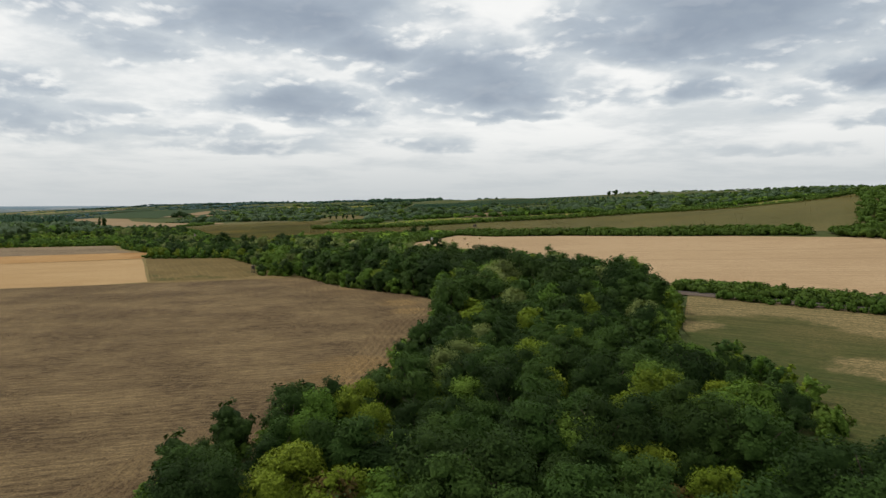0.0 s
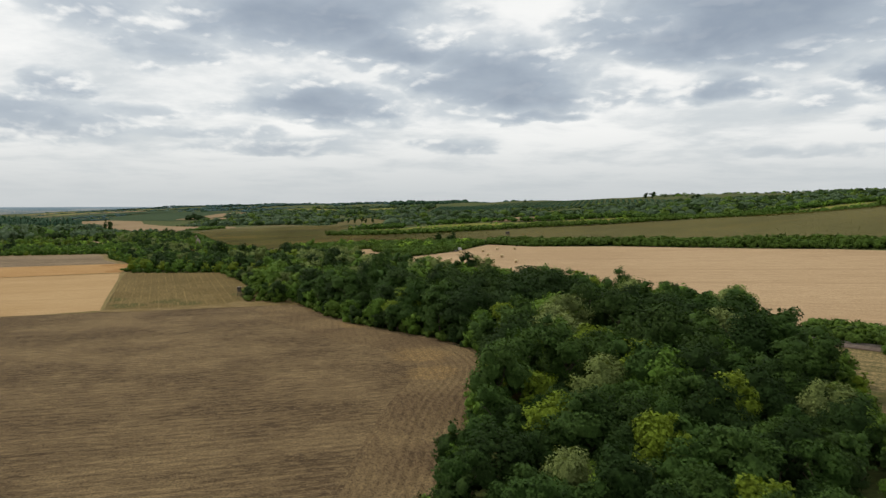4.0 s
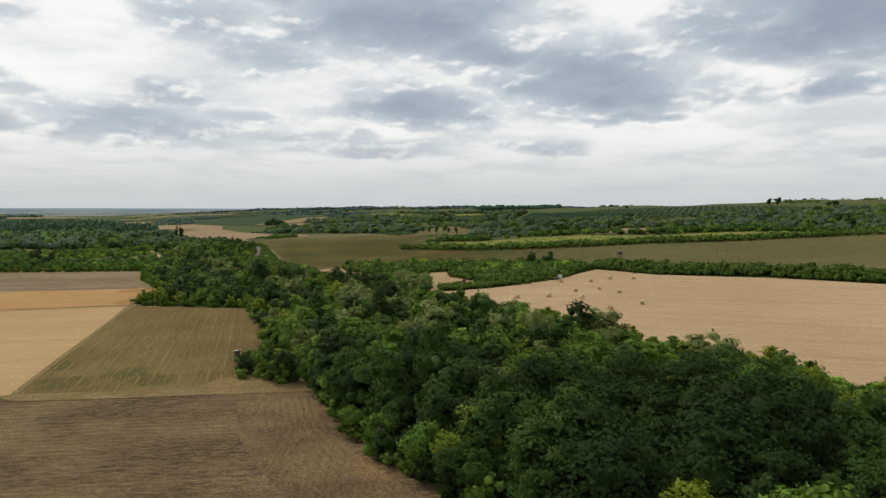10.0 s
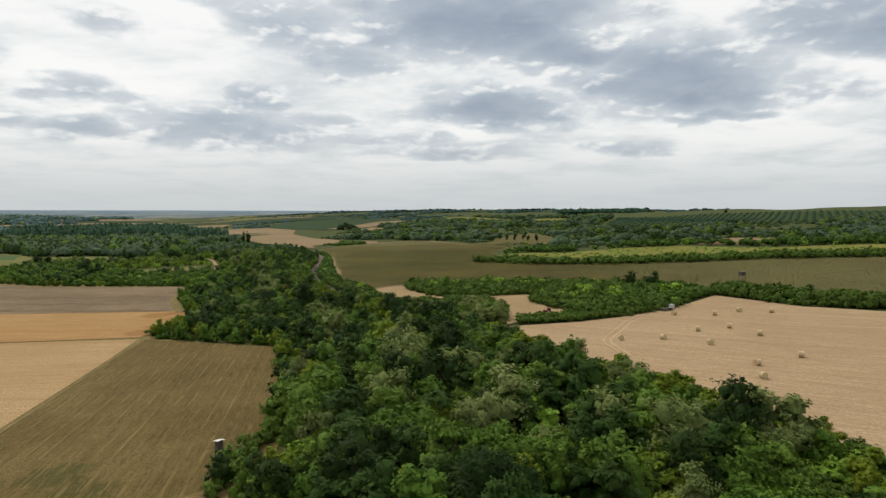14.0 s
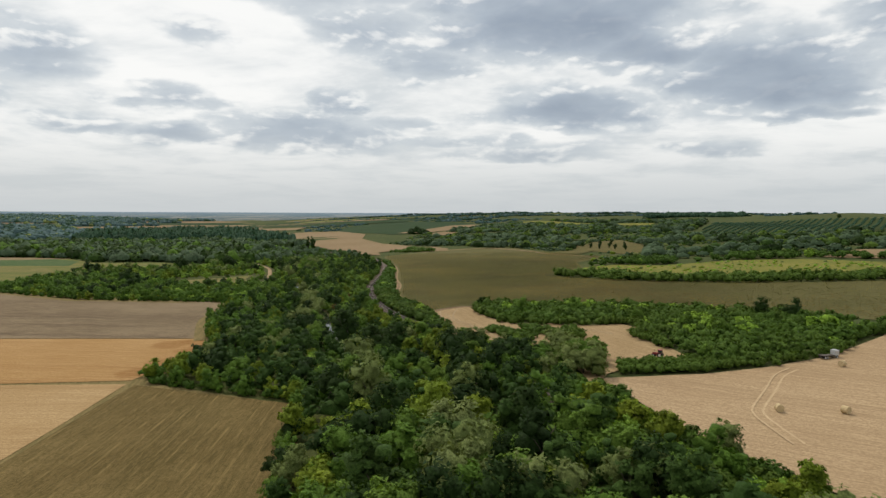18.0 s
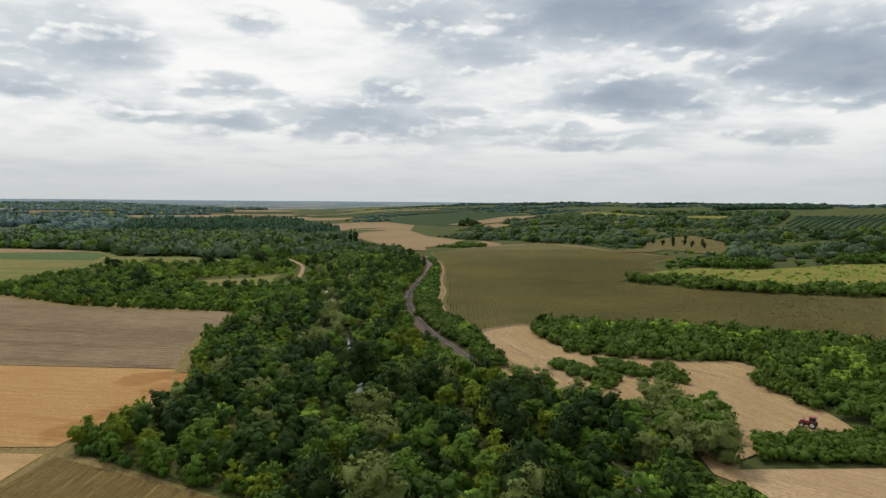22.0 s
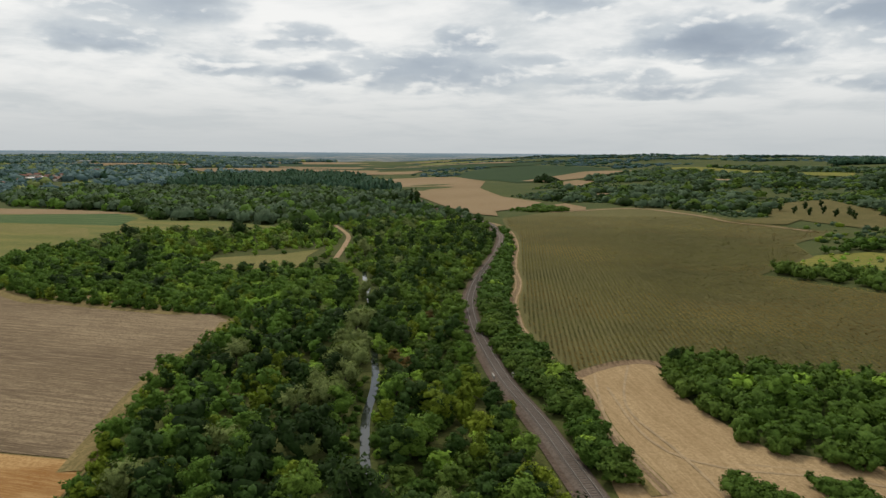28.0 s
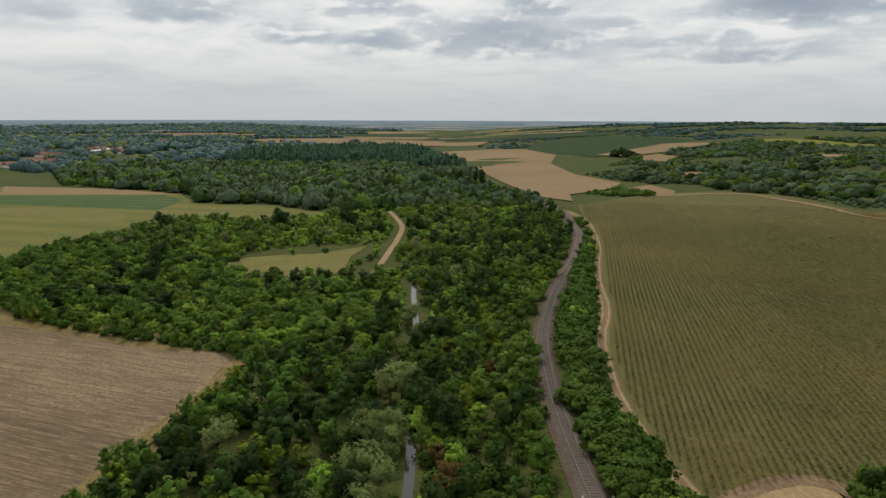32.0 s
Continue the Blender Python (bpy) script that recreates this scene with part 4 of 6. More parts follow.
THINGS = {}
for row, key in enumerate(LEAFY):
    mat, name, label, radius, tall, lobes, shape = LEAFY[key]
    made = []
    for variant in range(10):
        # for the far, middle and nearest stretches of the walk
        tier = min(variant // 4, 1) + (variant > 6)
        sprays = (1600, 3200, 6500)[tier] if shape != "low" else (750, 1600, 3000)[tier]
        v, f, n = kind_mesh(key, 100 * row + variant, sprays, (0.38, 0.28, 0.2)[tier], 9 + variant % 4 if shape != "low" else 6)
        rng = np.random.default_rng(77 * row + variant)
        tv, tf = trunk_arrays(rng, tall * 0.95, tall * 0.022 + 0.05, radius)
        made.append((mesh_of("crown", v, f, mat, True, n), mesh_of("trunk", tv, tf, M_BARK)))
    THINGS[key] = made
LIGHT = {key: [kind_mesh(key, 900 + 10 * row + v, 620 if key != "shrub" else 230, 0.46, 9 if key != "shrub" else 6) for v in range(4)] for row, key in enumerate(LEAFY)}


COUNT = {key: 0 for key in LEAFY}


def tree(key, x, y, size, rng, group, wide=1.0):
    """One tree of its own: an empty at the foot, trunk and crown."""
    mat, name, label, *_ = LEAFY[key]
    COUNT[key] += 1
    crown, stem = THINGS[key][rng.integers(4) if y > 195 else 4 + rng.integers(3) if y > 45 else 7 + rng.integers(3)]
    foot = tagged(new(name), label, "shrub" if "shrub" in name else "tree", group)
    foot.matrix_basis = pose(x, y, hz(x, y) - 0.15, 0, 0, rng.uniform(0, 360)) @ Matrix.Diagonal((size * wide, size * wide, size, 1))
    for n, me in (("trunk", stem), ("crown", crown)):
        ob = new(n, me)
        ob.parent = foot
    return foot


def scatter(poly, gap, seed, clear=()):
    """Jittered places inside a polygon, keeping clear of (line, distance)."""
    rng = np.random.default_rng(seed)
    p = np.array(poly, float)
    lo, hi = p.min(0), p.max(0)
    ys = np.arange(lo[1], hi[1], gap * 0.866)
    pts = np.concatenate([np.stack([np.arange(lo[0] + (n % 2) * gap / 2, hi[0], gap), np.full(len(np.arange(lo[0] + (n % 2) * gap / 2, hi[0], gap)), y)], 1) for n, y in enumerate(ys)])
    pts = pts + rng.uniform(-0.38, 0.38, pts.shape) * gap
    keep = inside(pts[:, 0], pts[:, 1], list(poly))
    for line, d in clear:
        keep[keep] = off_line(pts[keep, 0], pts[keep, 1], line) > d
    return pts[keep]


class Stuff:
    """Collects many plants into one mesh."""

    def __init__(self):
        self.v, self.f, self.m, self.n = [], [], [], 0

    def add(self, arrays, x, y, sx, sz, turn, sink=0.15):
        v, f, m = arrays
        c, s = math.cos(turn), math.sin(turn)
        spin = np.array(((c, s, 0), (-s, c, 0), (0, 0, 1)))
        self.v.append(v @ spin * (sx, sx, sz) + (x, y, hz(x, y) - sink))
        self.m.append(m @ spin)
        self.f.append(f + self.n)
        self.n += len(v)

    def done(self, name, mat, label, category):
        if self.v:
            me = mesh_of(name, np.concatenate(self.v), np.concatenate(self.f), mat, True, np.concatenate(self.m))
            tagged(new(name, me), label, category, "", "stuff")


def pick(rng, table):
    keys = list(table)
    w = np.array([table[k] for k in keys], float)
    return keys[rng.choice(len(keys), p=w / w.sum())]


OPEN_WATER = RIVER[(RIVER[:, 1] > 340) & (RIVER[:, 1] < 402)], RIVER[(RIVER[:, 1] > 446) & (RIVER[:, 1] < 492)]
OPEN_RAIL, HIDDEN_RAIL = RAIL[RAIL[:, 1] > 366], RAIL[RAIL[:, 1] < 370]
KEEP_OUT = [(OPEN_RAIL, 3.6), (HIDDEN_RAIL, 1.5), (OPEN_WATER[0], 2.8), (OPEN_WATER[1], 2.6), (ROAD, 4.0), (TRACK, 3.5)]
SOUTH_WEST = [(-24, -60), (-24, -14), (-21.5, 4), (-16, 16), (-7, 26), (-2, 42), (5, 88), (10, 116), (7, 132), (-2, 145), (-16, 158), (-31, 178), (-43, 200), (-57, 206), (-60, 221), (-66, 242), (-77, 265),
    (-95, 294), (-34, 302), (-24, 281), (-15, 266)]
SOUTH_EAST = [(-6, 258), (1, 247), (9, 238), (17, 227), (25, 214), (35, 201), (45, 190), (55, 178), (65, 162), (72, 148), (71, 126), (59, 86), (50, 65), (46, 48), (54, 47), (56, 34), (50, 14), (43, 2),
    (50, -10), (60, -60)]
SOUTH = SOUTH_WEST + SOUTH_EAST
MIDDLE = [(-34, 302), (-95, 294), (-98, 299), (-136, 302), (-142, 314), (-144, 333), (-158, 351), (-181, 379), (-196, 409), (-200, 424), (-182, 440), (-146, 396), (-112, 344), (-112, 362), (-104, 377), (-92, 371), (-79, 360), (-69, 353), (-60, 350),
          (-51, 347), (-44, 333)]
FRINGE = [(-36, 324), (-25, 303), (-17, 292), (-9, 284), (-1, 275), (9, 261), (17, 250), (25, 239), (35, 227), (43, 217), (51, 206), (61, 194), (69, 180), (77, 164), (79, 150), (70, 146), (62, 160), (52, 176),
          (42, 188), (32, 199), (22, 212), (14, 225), (6, 236), (-2, 245), (-9, 256), (-18, 264), (-27, 280), (-37, 301), (-46, 322)]
BRAMBLE = [(-112, 346), (-146, 396), (-182, 440), (-216, 486), (-234, 512), (-252, 560), (-262, 620), (-258, 668), (-220, 612), (-160, 470), (-140, 426), (-104, 381)]
NORTH = [(-200, 424), (-206, 421), (-226, 418), (-266, 409), (-314, 411), (-343, 415), (-369, 452), (-375, 478), (-340, 500), (-300, 474), (-258, 470), (-240, 486), (-232, 512), (-216, 486), (-182, 440)]
BEYOND = [(-375, 478), (-398, 532), (-350, 552), (-346, 590), (-330, 640), (-268, 668), (-252, 560), (-234, 512), (-246, 514), (-268, 536), (-282, 526), (-300, 504), (-340, 500)]
VERGE = [*map(tuple, RAIL[(RAIL[:, 1] > 374) & (RAIL[:, 1] < 636)]), *map(tuple, ROAD[(ROAD[:, 1] > 382) & (ROAD[:, 1] < 642)][::-1])]
THICKET = [(-98, 434), (-94, 423), (-85, 411), (-75, 401), (-50, 400), (-38, 403), (-27, 391), (-31, 381), (-21, 367), (-17, 357), (-14, 347), (-4, 353), (10, 365), (29, 393), (20, 414), (-10, 427), (-60, 437)]
HEDGE = [(30, 395), (54, 371), (94, 351), (170, 289), (198, 262), (202, 274), (182, 303), (104, 362), (62, 384), (38, 408)]
BANK = [(212, 236), (300, 140), (420, 240), (470, 420), (408, 505), (370, 480), (300, 380), (222, 262)]
COMB = [(-89, 534), (-54, 513), (-30, 505), (-5, 502), (34, 503), (76, 510), (154, 509), (228, 498), (300, 490), (420, 502), (430, 522), (300, 506), (228, 513), (154, 525), (76, 528), (34, 521), (-5, 518), (-34, 522), (-66, 540), (-84, 546)]
COMB2 = [(-76, 577), (-60, 588), (-34, 580), (4, 602), (38, 602), (84, 574), (174, 576), (248, 547), (325, 554), (440, 562), (440, 580), (325, 575), (248, 570), (174, 600), (84, 600), (38, 622), (4, 622), (-60, 604)]
SCREEN = [(78, 136), (98, 112), (114, 90), (152, 44), (215, 0), (222, 14), (158, 62), (122, 102), (104, 126), (86, 146)]
ISLANDS = [[(-82, 386), (-77, 387), (-62, 375), (-63, 369), (-76, 378)], [(-71, 390), (-66, 390), (-55, 383), (-56, 378), (-66, 381)], [(-57, 389), (-53, 389), (-54, 383)], [(-55, 382), (-50, 382), (-47, 377), (-52, 376)],
           [(-35, 347), (-17, 354), (-10, 351), (-15, 343), (-35, 337)]]
WILLOWS = [(-167, 420, 0.8), (-157, 404, 0.8), (-148, 393, 0.9), (-143, 380, 0.7), (-145, 388, 0.75), (26.5, 127.9, 1.25), (23, 123, 1.1), (20, 114.5, 1.0), (22, 84.6, 1.0), (-47.8, 260.3, 1.3), (-77, 293, 1.2), (-143, 379, 0.7), (-45.6, 256, 1.2), (-52, 272, 1.2), (-39.5, 335, 0.8), (-167, 423, 0.75), (-157, 408, 0.65),
           (-151, 395, 0.8), (-149, 385, 0.65), (-192, 457, 0.6), (-132, 363, 0.5), (-176, 391, 0.65), (-125, 331, 0.7), (-97, 327, 0.9), (-60, 300, 1.0), (-90, 318, 0.8), (34, 92, 0.7), (-207, 497, 0.7), (-154, 404, 0.6),
           (-182, 448, 0.6), (-320, 500, 0.6), (-345, 470, 0.6)]
GOLDS_SOUTH = [(27, 110.6, 1.3), (23, 107, 1.1), (31, 113, 1.1), (17, 102.6, 1.2), (9, 94.5, 1.05), (32, 101, 1.2), (12.5, 84, 1.15), (-63, 291, 1.3), (49, 164, 1.2), (-60, 282, 1.5), (-37, 303, 1.0),
    (-83.5, 277, 0.9), (-74, 273, 0.9), (-54, 291, 0.95), (-155, 426.5, 0.6), (-148, 426, 0.6), (-127, 401, 0.7), (-122, 390, 0.75), (-115, 382.5, 0.7), (-149, 409, 0.5)]
GOLDS_NORTH = [(-80, 339, 1.0), (-75, 331, 1.05), (-71, 327, 1.0), (-66, 332, 0.9), (-84, 343, 0.9), (-11, -9, 0.95), (-4, 8, 0.9), (-3, -16, 0.8), (24, 8, 1.0), (-7, -17, 0.8), (26, -11, 0.9), (17, 21, 1.0), (-126, 398, 0.55), (-120, 387, 0.6), (-165, 392, 0.6), (-10, -6, 1.0), (-6, -9, 0.9), (18, 32, 1.25), (29, 14, 1.2), (22, 60, 1.25), (36, 76, 1.2), (26, 46, 1.15), (14, 70, 1.2), (-6, 14, 1.0), (-137, 302, 0.75),
    (-131, 303, 0.8), (-134, 308, 0.8), (-124, 303, 0.7), (-70, 318, 1.0), (-88, 340, 0.9), (-96, 366, 0.8), (-86, 358, 0.85), (-95, 296, 0.7)]
GOLDS = GOLDS_SOUTH + GOLDS_NORTH
RUSTS = [(-141.5, 401.6, 0.9), (-6, -10, 1.4), (-147, 407, 0.9), (-135, 394, 0.8), (-143, 404, 1.0), (-138, 395.5, 1.0), (-160, 441, 0.9), (-141, 399, 0.9)]
OAKS = [(-70, 337, 0.9), (-78, 347, 0.75), (-63, 326, 0.9), (-18, -9, 0.75), (19, 0, 0.95), (42, 18, 0.6), (32, 37, 0.8), (-339, 545, 0.95), (-319, 567, 0.95), (-300, 458, 1.0), (-384, 512, 0.75), (-276, 566, 0.8), (-20, 195, 1.35), (-30, 188, 1.0), (10, 408, 0.75), (2, 414, 0.7), (-96, 430, 0.45), (10, 232, 1.2), (2, 214, 1.15), (-112, 350, 1.15), (-95, 333, 1.05), (-71, 325, 1.1), (-64, 267, 1.15), (-45, 284, 1.2), (-86, 295, 1.0), (-148, 390, 0.75), (-199, 456, 0.7), (-124, 386, 0.55), (-152, 416, 0.5), (-62, 305, 1.2),
        (-96, 346, 1.0), (-75, 330, 1.1), (150, 62, 0.6), (128, 92, 0.45)]


def plant(poly, gap, seed, table, sizes, things, group, name, label, clear=(), gaps=0.0, where=None, flat=1.0):
    """Fills a piece of the plan: where things() says so each is a tree of its own, the others are joined by kind."""
    rng = np.random.default_rng(seed)
    pts = scatter(poly, gap, seed + 1, clear)
    heaps = {k: Stuff() for k in LEAFY}
    rim = off_line(pts[:, 0], pts[:, 1], list(poly) + [poly[0]])
    alone = np.array([(a, b) for a, b, s in WILLOWS + GOLDS if s >= 0.6])
    for (x, y), deep in zip(pts, rim):
        if name in ("woodland", "bramble", "fringe") and np.hypot(alone[:, 0] - x, alone[:, 1] - y).min() < 3.4:
            continue
        if where and not where(x, y):
            continue
        if gaps and noise.noise((x * 0.03, y * 0.03, seed)) < gaps - 0.5:
            continue
        key = pick(rng, table)
        size = rng.uniform(*sizes)
        if key not in ("shrub", "rust"):
            size *= min(1.0, 0.58 + deep / 13)
        if things(x, y) and COUNT[key] < 300:
            tree(key, x, y, size, rng, group, rng.uniform(1.0, 1.35))
        else:
            heaps[key].add(LIGHT[key][rng.integers(4)], x, y, size * rng.uniform(1.0, 1.3), size * flat, rng.uniform(0, 6.3), 0.15 if "shrub" in key else 1.2 * size * flat)
    for key, stuff in heaps.items():
        stuff.done(name, LEAFY[key][0], f"{label} of {LEAFY[key][2]}s", "trees")


def edge(line, gap, seed, group, table, sizes):
    """Shrubs and small trees that close the side of a wood down to the ground."""
    rng = np.random.default_rng(seed)
    pts = curve(line, gap)
    heaps = {k: Stuff() for k in LEAFY}
    for x, y in pts:
        key, size = pick(rng, table), rng.uniform(*sizes)
        heaps[key].add(LIGHT[key][rng.integers(4)], x + rng.normal(0, 0.7), y + rng.normal(0, 0.7), size, size, rng.uniform(0, 6.3), 0.2 if "shrub" in key else 1.6 * size)
    for key, stuff in heaps.items():
        stuff.done("wood_edge", LEAFY[key][0], f"leafy edge of a wood, {LEAFY[key][2]}s", "shrubs")


never = lambda x, y: False  # noqa: E731
for key, rows, group in (("willow", WILLOWS, "willows beside the river"), ("gold", GOLDS, "yellowing trees in the wood"), ("oak", OAKS, "large single trees"), ("rust", RUSTS, "withered shrubs beside the river")):
    rng = np.random.default_rng(len(rows))
    for x, y, size in rows:
        tree(key, x, y, size, rng, group, rng.uniform(0.95, 1.15))
tree("ash", -15.9, 181, 1.62, np.random.default_rng(2), "large single trees", 0.6)
SPUR = lambda x, y: x > 40 and y < 66  # noqa: E731
# Mostly dark oak and ash here: their colour stands in for cloud shade.
plant(SOUTH, 4.6, 1, {"oak": 3.6, "acacia": 0.6, "ash": 4.4, "gold": 0.7, "rust": 0.3, "willow": 0.15, "elder": 0.25}, (0.45, 0.95), lambda x, y: y > -44 and x < 62, "trees of the south wood", "woodland", "dense wood", KEEP_OUT, 0.0,
      lambda x, y: y < 82 and not SPUR(x, y))
plant(SOUTH, 5.3, 1, {"oak": 4, "acacia": 0.8, "ash": 3.6, "gold": 0.7, "willow": 0.15, "rust": 0.15, "elder": 0.15}, (0.45, 1.35), lambda x, y: x < 62, "trees of the south wood", "woodland", "dense wood", KEEP_OUT, 0.0,
      lambda x, y: 82 <= y < 185)
plant(SOUTH, 5.0, 1, {"oak": 1.0, "acacia": 4, "ash": 2.2, "gold": 1.8, "willow": 0.5, "elder": 1.6}, (0.5, 1.2), lambda x, y: y < 285, "trees of the south wood", "woodland", "dense wood", KEEP_OUT, 0.0, lambda x, y: y >= 185)
plant(SOUTH, 3.8, 1, {"acacia": 1.6, "elder": 1.2, "ash": 3, "gold": 0.7, "oak": 2}, (0.42, 0.72), lambda x, y: True, "trees of the south wood", "woodland", "dense wood", KEEP_OUT, 0.0, SPUR)
plant(MIDDLE, 4.4, 2, {"oak": 1.8, "acacia": 2.6, "ash": 3.0, "gold": 0.9, "willow": 0.25, "elder": 1.1}, (0.42, 0.85), lambda x, y: y > 305 and -145 < x < -55, "trees beside the river", "woodland", "dense wood beside the river", KEEP_OUT)
plant(BRAMBLE, 3.7, 31, {"shrub": 7, "elder": 1.2, "ash": 1.3, "acacia": 1.0, "gold": 0.8, "oak": 0.3}, (0.5, 0.85), lambda x, y: y < 428, "shrubs between river and railway", "bramble", "low bramble", KEEP_OUT)
# Many bright elders here: their colour stands in for sunlight on the valley.
plant(NORTH, 3.7, 3, {"acacia": 4, "ash": 1.2, "oak": 0.3, "elder": 8, "gold": 0.7}, (0.5, 0.8), lambda x, y: -215 < x < -185 and y < 455, "trees north of the tilled field", "woodland", "low wood", KEEP_OUT, 0.0, None, 0.8)
plant(BEYOND, 4.4, 32, {"acacia": 3, "ash": 1, "oak": 0.3, "elder": 8, "shrub": 0.5, "gold": 1.4, "willow": 0.8}, (0.4, 0.8), never, "", "woodland", "mixed low wood", KEEP_OUT, 0.0, None, 0.85)
plant(VERGE, 2.7, 4, {"shrub": 8, "elder": 0.4}, (0.7, 1.15), lambda x, y: y < 460, "shrubs between railway and road", "hedge", "dense hedge", [(RAIL, 3.2), (ROAD, 2.6)])
plant([(-57, 360), (-50, 360), (-43, 357), (-39, 350), (-39, 338), (-43, 330), (-56, 345)], 3.5, 35, {"willow": 2.4, "elder": 2, "acacia": 1.5}, (0.6, 0.95), lambda x, y: True, "grove beside the mown field", "grove", "")
plant([(-92, 374), (-86, 371), (-79, 366.5), (-71, 362.5), (-62, 358.5), (-56, 358), (-55, 348), (-64, 349), (-74, 355), (-86, 364)], 3.4, 37, {"acacia": 2, "elder": 2.5, "gold": 1, "willow": 1}, (0.5, 0.75), lambda x, y: True,
      "trees between railway and mown field", "grove", "", [(RAIL, 1.8)])
plant([(-338, 484), (-336, 500), (-326, 514), (-300, 520), (-297, 490), (-286, 474), (-300, 464)], 4.2, 38, {"elder": 4, "gold": 1.5, "shrub": 3, "acacia": 1}, (0.45, 0.8), lambda x, y: True, "bright bushes beside the meadow", "thicket", "")
for offset in (-2.3, 2.3):
    way = np.gradient(OPEN_WATER[0], axis=0)
    way /= np.linalg.norm(way, axis=1)[:, None]
    bank = OPEN_WATER[0] + offset * np.stack([way[:, 1], -way[:, 0]], 1)
    edge([tuple(q) for q in bank[::3]], 1.5, 47 + int(offset > 0), "", {"shrub": 3, "elder": 1}, (0.25, 0.42))
edge([(-98, 431), (-95.5, 423), (-86.5, 410), (-76, 399), (-50, 398), (-40, 401), (-30.5, 391), (-34, 381), (-24, 367)], 1.7, 44, "", {"shrub": 1}, (0.65, 0.95))
edge([(-14, 346), (-3, 351.5), (12, 364.5), (30, 392), (53, 369), (93, 349), (169, 287), (197, 261)], 2.0, 45, "", {"shrub": 1}, (0.55, 0.85))
plant(FRINGE, 3.3, 36, {"shrub": 3, "elder": 4, "gold": 1.2, "acacia": 0.9, "willow": 0.3}, (0.7, 1.1), lambda x, y: True, "bushes along the mown field", "fringe", "leafy fringe", [(HIDDEN_RAIL, 1.5)])
plant([(58, 196), (66, 183), (74, 167), (76, 151), (66, 150), (56, 172), (48, 190)], 4.2, 39, {"acacia": 2, "ash": 2, "oak": 1, "gold": 0.6}, (0.55, 0.85), lambda x, y: True, "trees along the mown field", "fringe", "leafy fringe")
plant(THICKET, 3.6, 5, {"shrub": 9, "elder": 0.7, "acacia": 0.05}, (0.6, 1.15), lambda x, y: y < 376 and x < 14, "bushes of the thicket", "thicket", "dense thicket")
plant(HEDGE, 3.2, 6, {"shrub": 9}, (0.8, 1.3), never, "", "hedge", "long hedge")
plant([(203, 254), (208, 262), (216, 258), (228, 246), (236, 232), (226, 216), (212, 222)], 3.0, 19, {"shrub": 9}, (0.8, 1.3), never, "", "hedge", "hedge beyond a field track")
plant(BANK, 8.0, 9, {"shrub": 9, "rust": 1}, (1.0, 1.9), never, "", "thicket", "scrub on a bank")
plant(COMB, 4.4, 7, {"shrub": 9}, (0.7, 1.3), never, "", "hedge", "long hedge")
plant(COMB2, 5.4, 10, {"shrub": 9, "elder": 0.4}, (0.8, 1.4), never, "", "hedge", "broken hedge", (), 0.3)
plant(SCREEN, 2.5, 8, {"shrub": 9}, (0.65, 0.95), never, "", "hedge", "hedge between fields", [(RAIL, 1.7)])
plant(SCREEN, 4.6, 18, {"oak": 3, "ash": 1}, (0.42, 0.55), never, "", "hedge", "dark hedge between fields", [(RAIL, 2.4)], 0.0, None, 0.62)
rng = np.random.default_rng(64)
for n, (x, y) in enumerate(((-256, 517), (-253, 510), (-252, 504), (-249, 497), (-245, 489), (-239, 482), (-233, 474), (-290, 474), (-291, 482), (-284, 502), (-276, 511), (-262, 475), (-250, 479))):
    tree("shrub" if n % 3 else "elder", x, y, rng.uniform(0.55, 0.9), rng, "bushes round the dry meadow", 1.1)
for x, y, key, size in ((-298, 477, "gold", 0.7), (-286, 464, "elder", 0.9), (-309, 478, "elder", 1.0), (-298, 485, "gold", 0.6), (-303, 495, "gold", 0.7), (-272, 449, "gold", 0.5), (-246, 421, "gold", 0.55), (-242, 431, "elder", 0.9), (-293, 434, "gold", 0.5), (-279, 443, "oak", 0.85),
                        (-332, 538, "oak", 0.95), (-365, 502, "oak", 0.7), (-306, 555, "oak", 0.9), (-192, 446, "ash", 0.8), (-242, 524, "willow", 0.8)):
    tree(key, x, y, size, rng, "single trees in the low wood", 1.1)
for n, poly in enumerate(ISLANDS):
    plant(poly, 1.9, 20 + n, {"shrub": 1}, (0.5, 0.72), lambda x, y: True, "shrubs in the mown field", "hedge", "")
edge([(-24, -40), (-23, -14), (-20.5, 4), (-15, 16), (-6, 27), (-1, 44), (6.5, 90), (11, 117), (8, 132), (-1, 145), (-15, 158), (-30, 178), (-42, 200), (-58, 206), (-61.5, 221), (-67, 242), (-78, 265), (-93, 293)], 2.2, 41, "",
     {"shrub": 5, "acacia": 2, "oak": 1.5}, (0.5, 0.8))
edge([(-96, 299), (-136, 301), (-143, 314), (-145, 333), (-159, 351), (-182, 379), (-197, 410), (-206, 421), (-226, 417), (-266, 408), (-314, 410), (-344, 414)], 2.2, 42, "", {"shrub": 5, "acacia": 2, "gold": 1}, (0.5, 0.75))
edge([(87, 120), (89, 115.5), (109.3, 91.8), (147.3, 47.8), (180.2, 22.4), (212, 0.5)], 1.5, 49, "", {"shrub": 1}, (0.5, 0.85))
edge([(-90, 371), (-78, 361), (-60, 353)], 2.2, 46, "", {"shrub": 5, "elder": 2}, (0.5, 0.8))
edge([(73, 148), (72, 126), (60, 86), (51, 66), (48, 50), (55, 48), (57, 34), (51, 14), (44, 2), (52, -10)], 2.4, 43, "", {"shrub": 5, "acacia": 2, "gold": 1}, (0.5, 0.8))

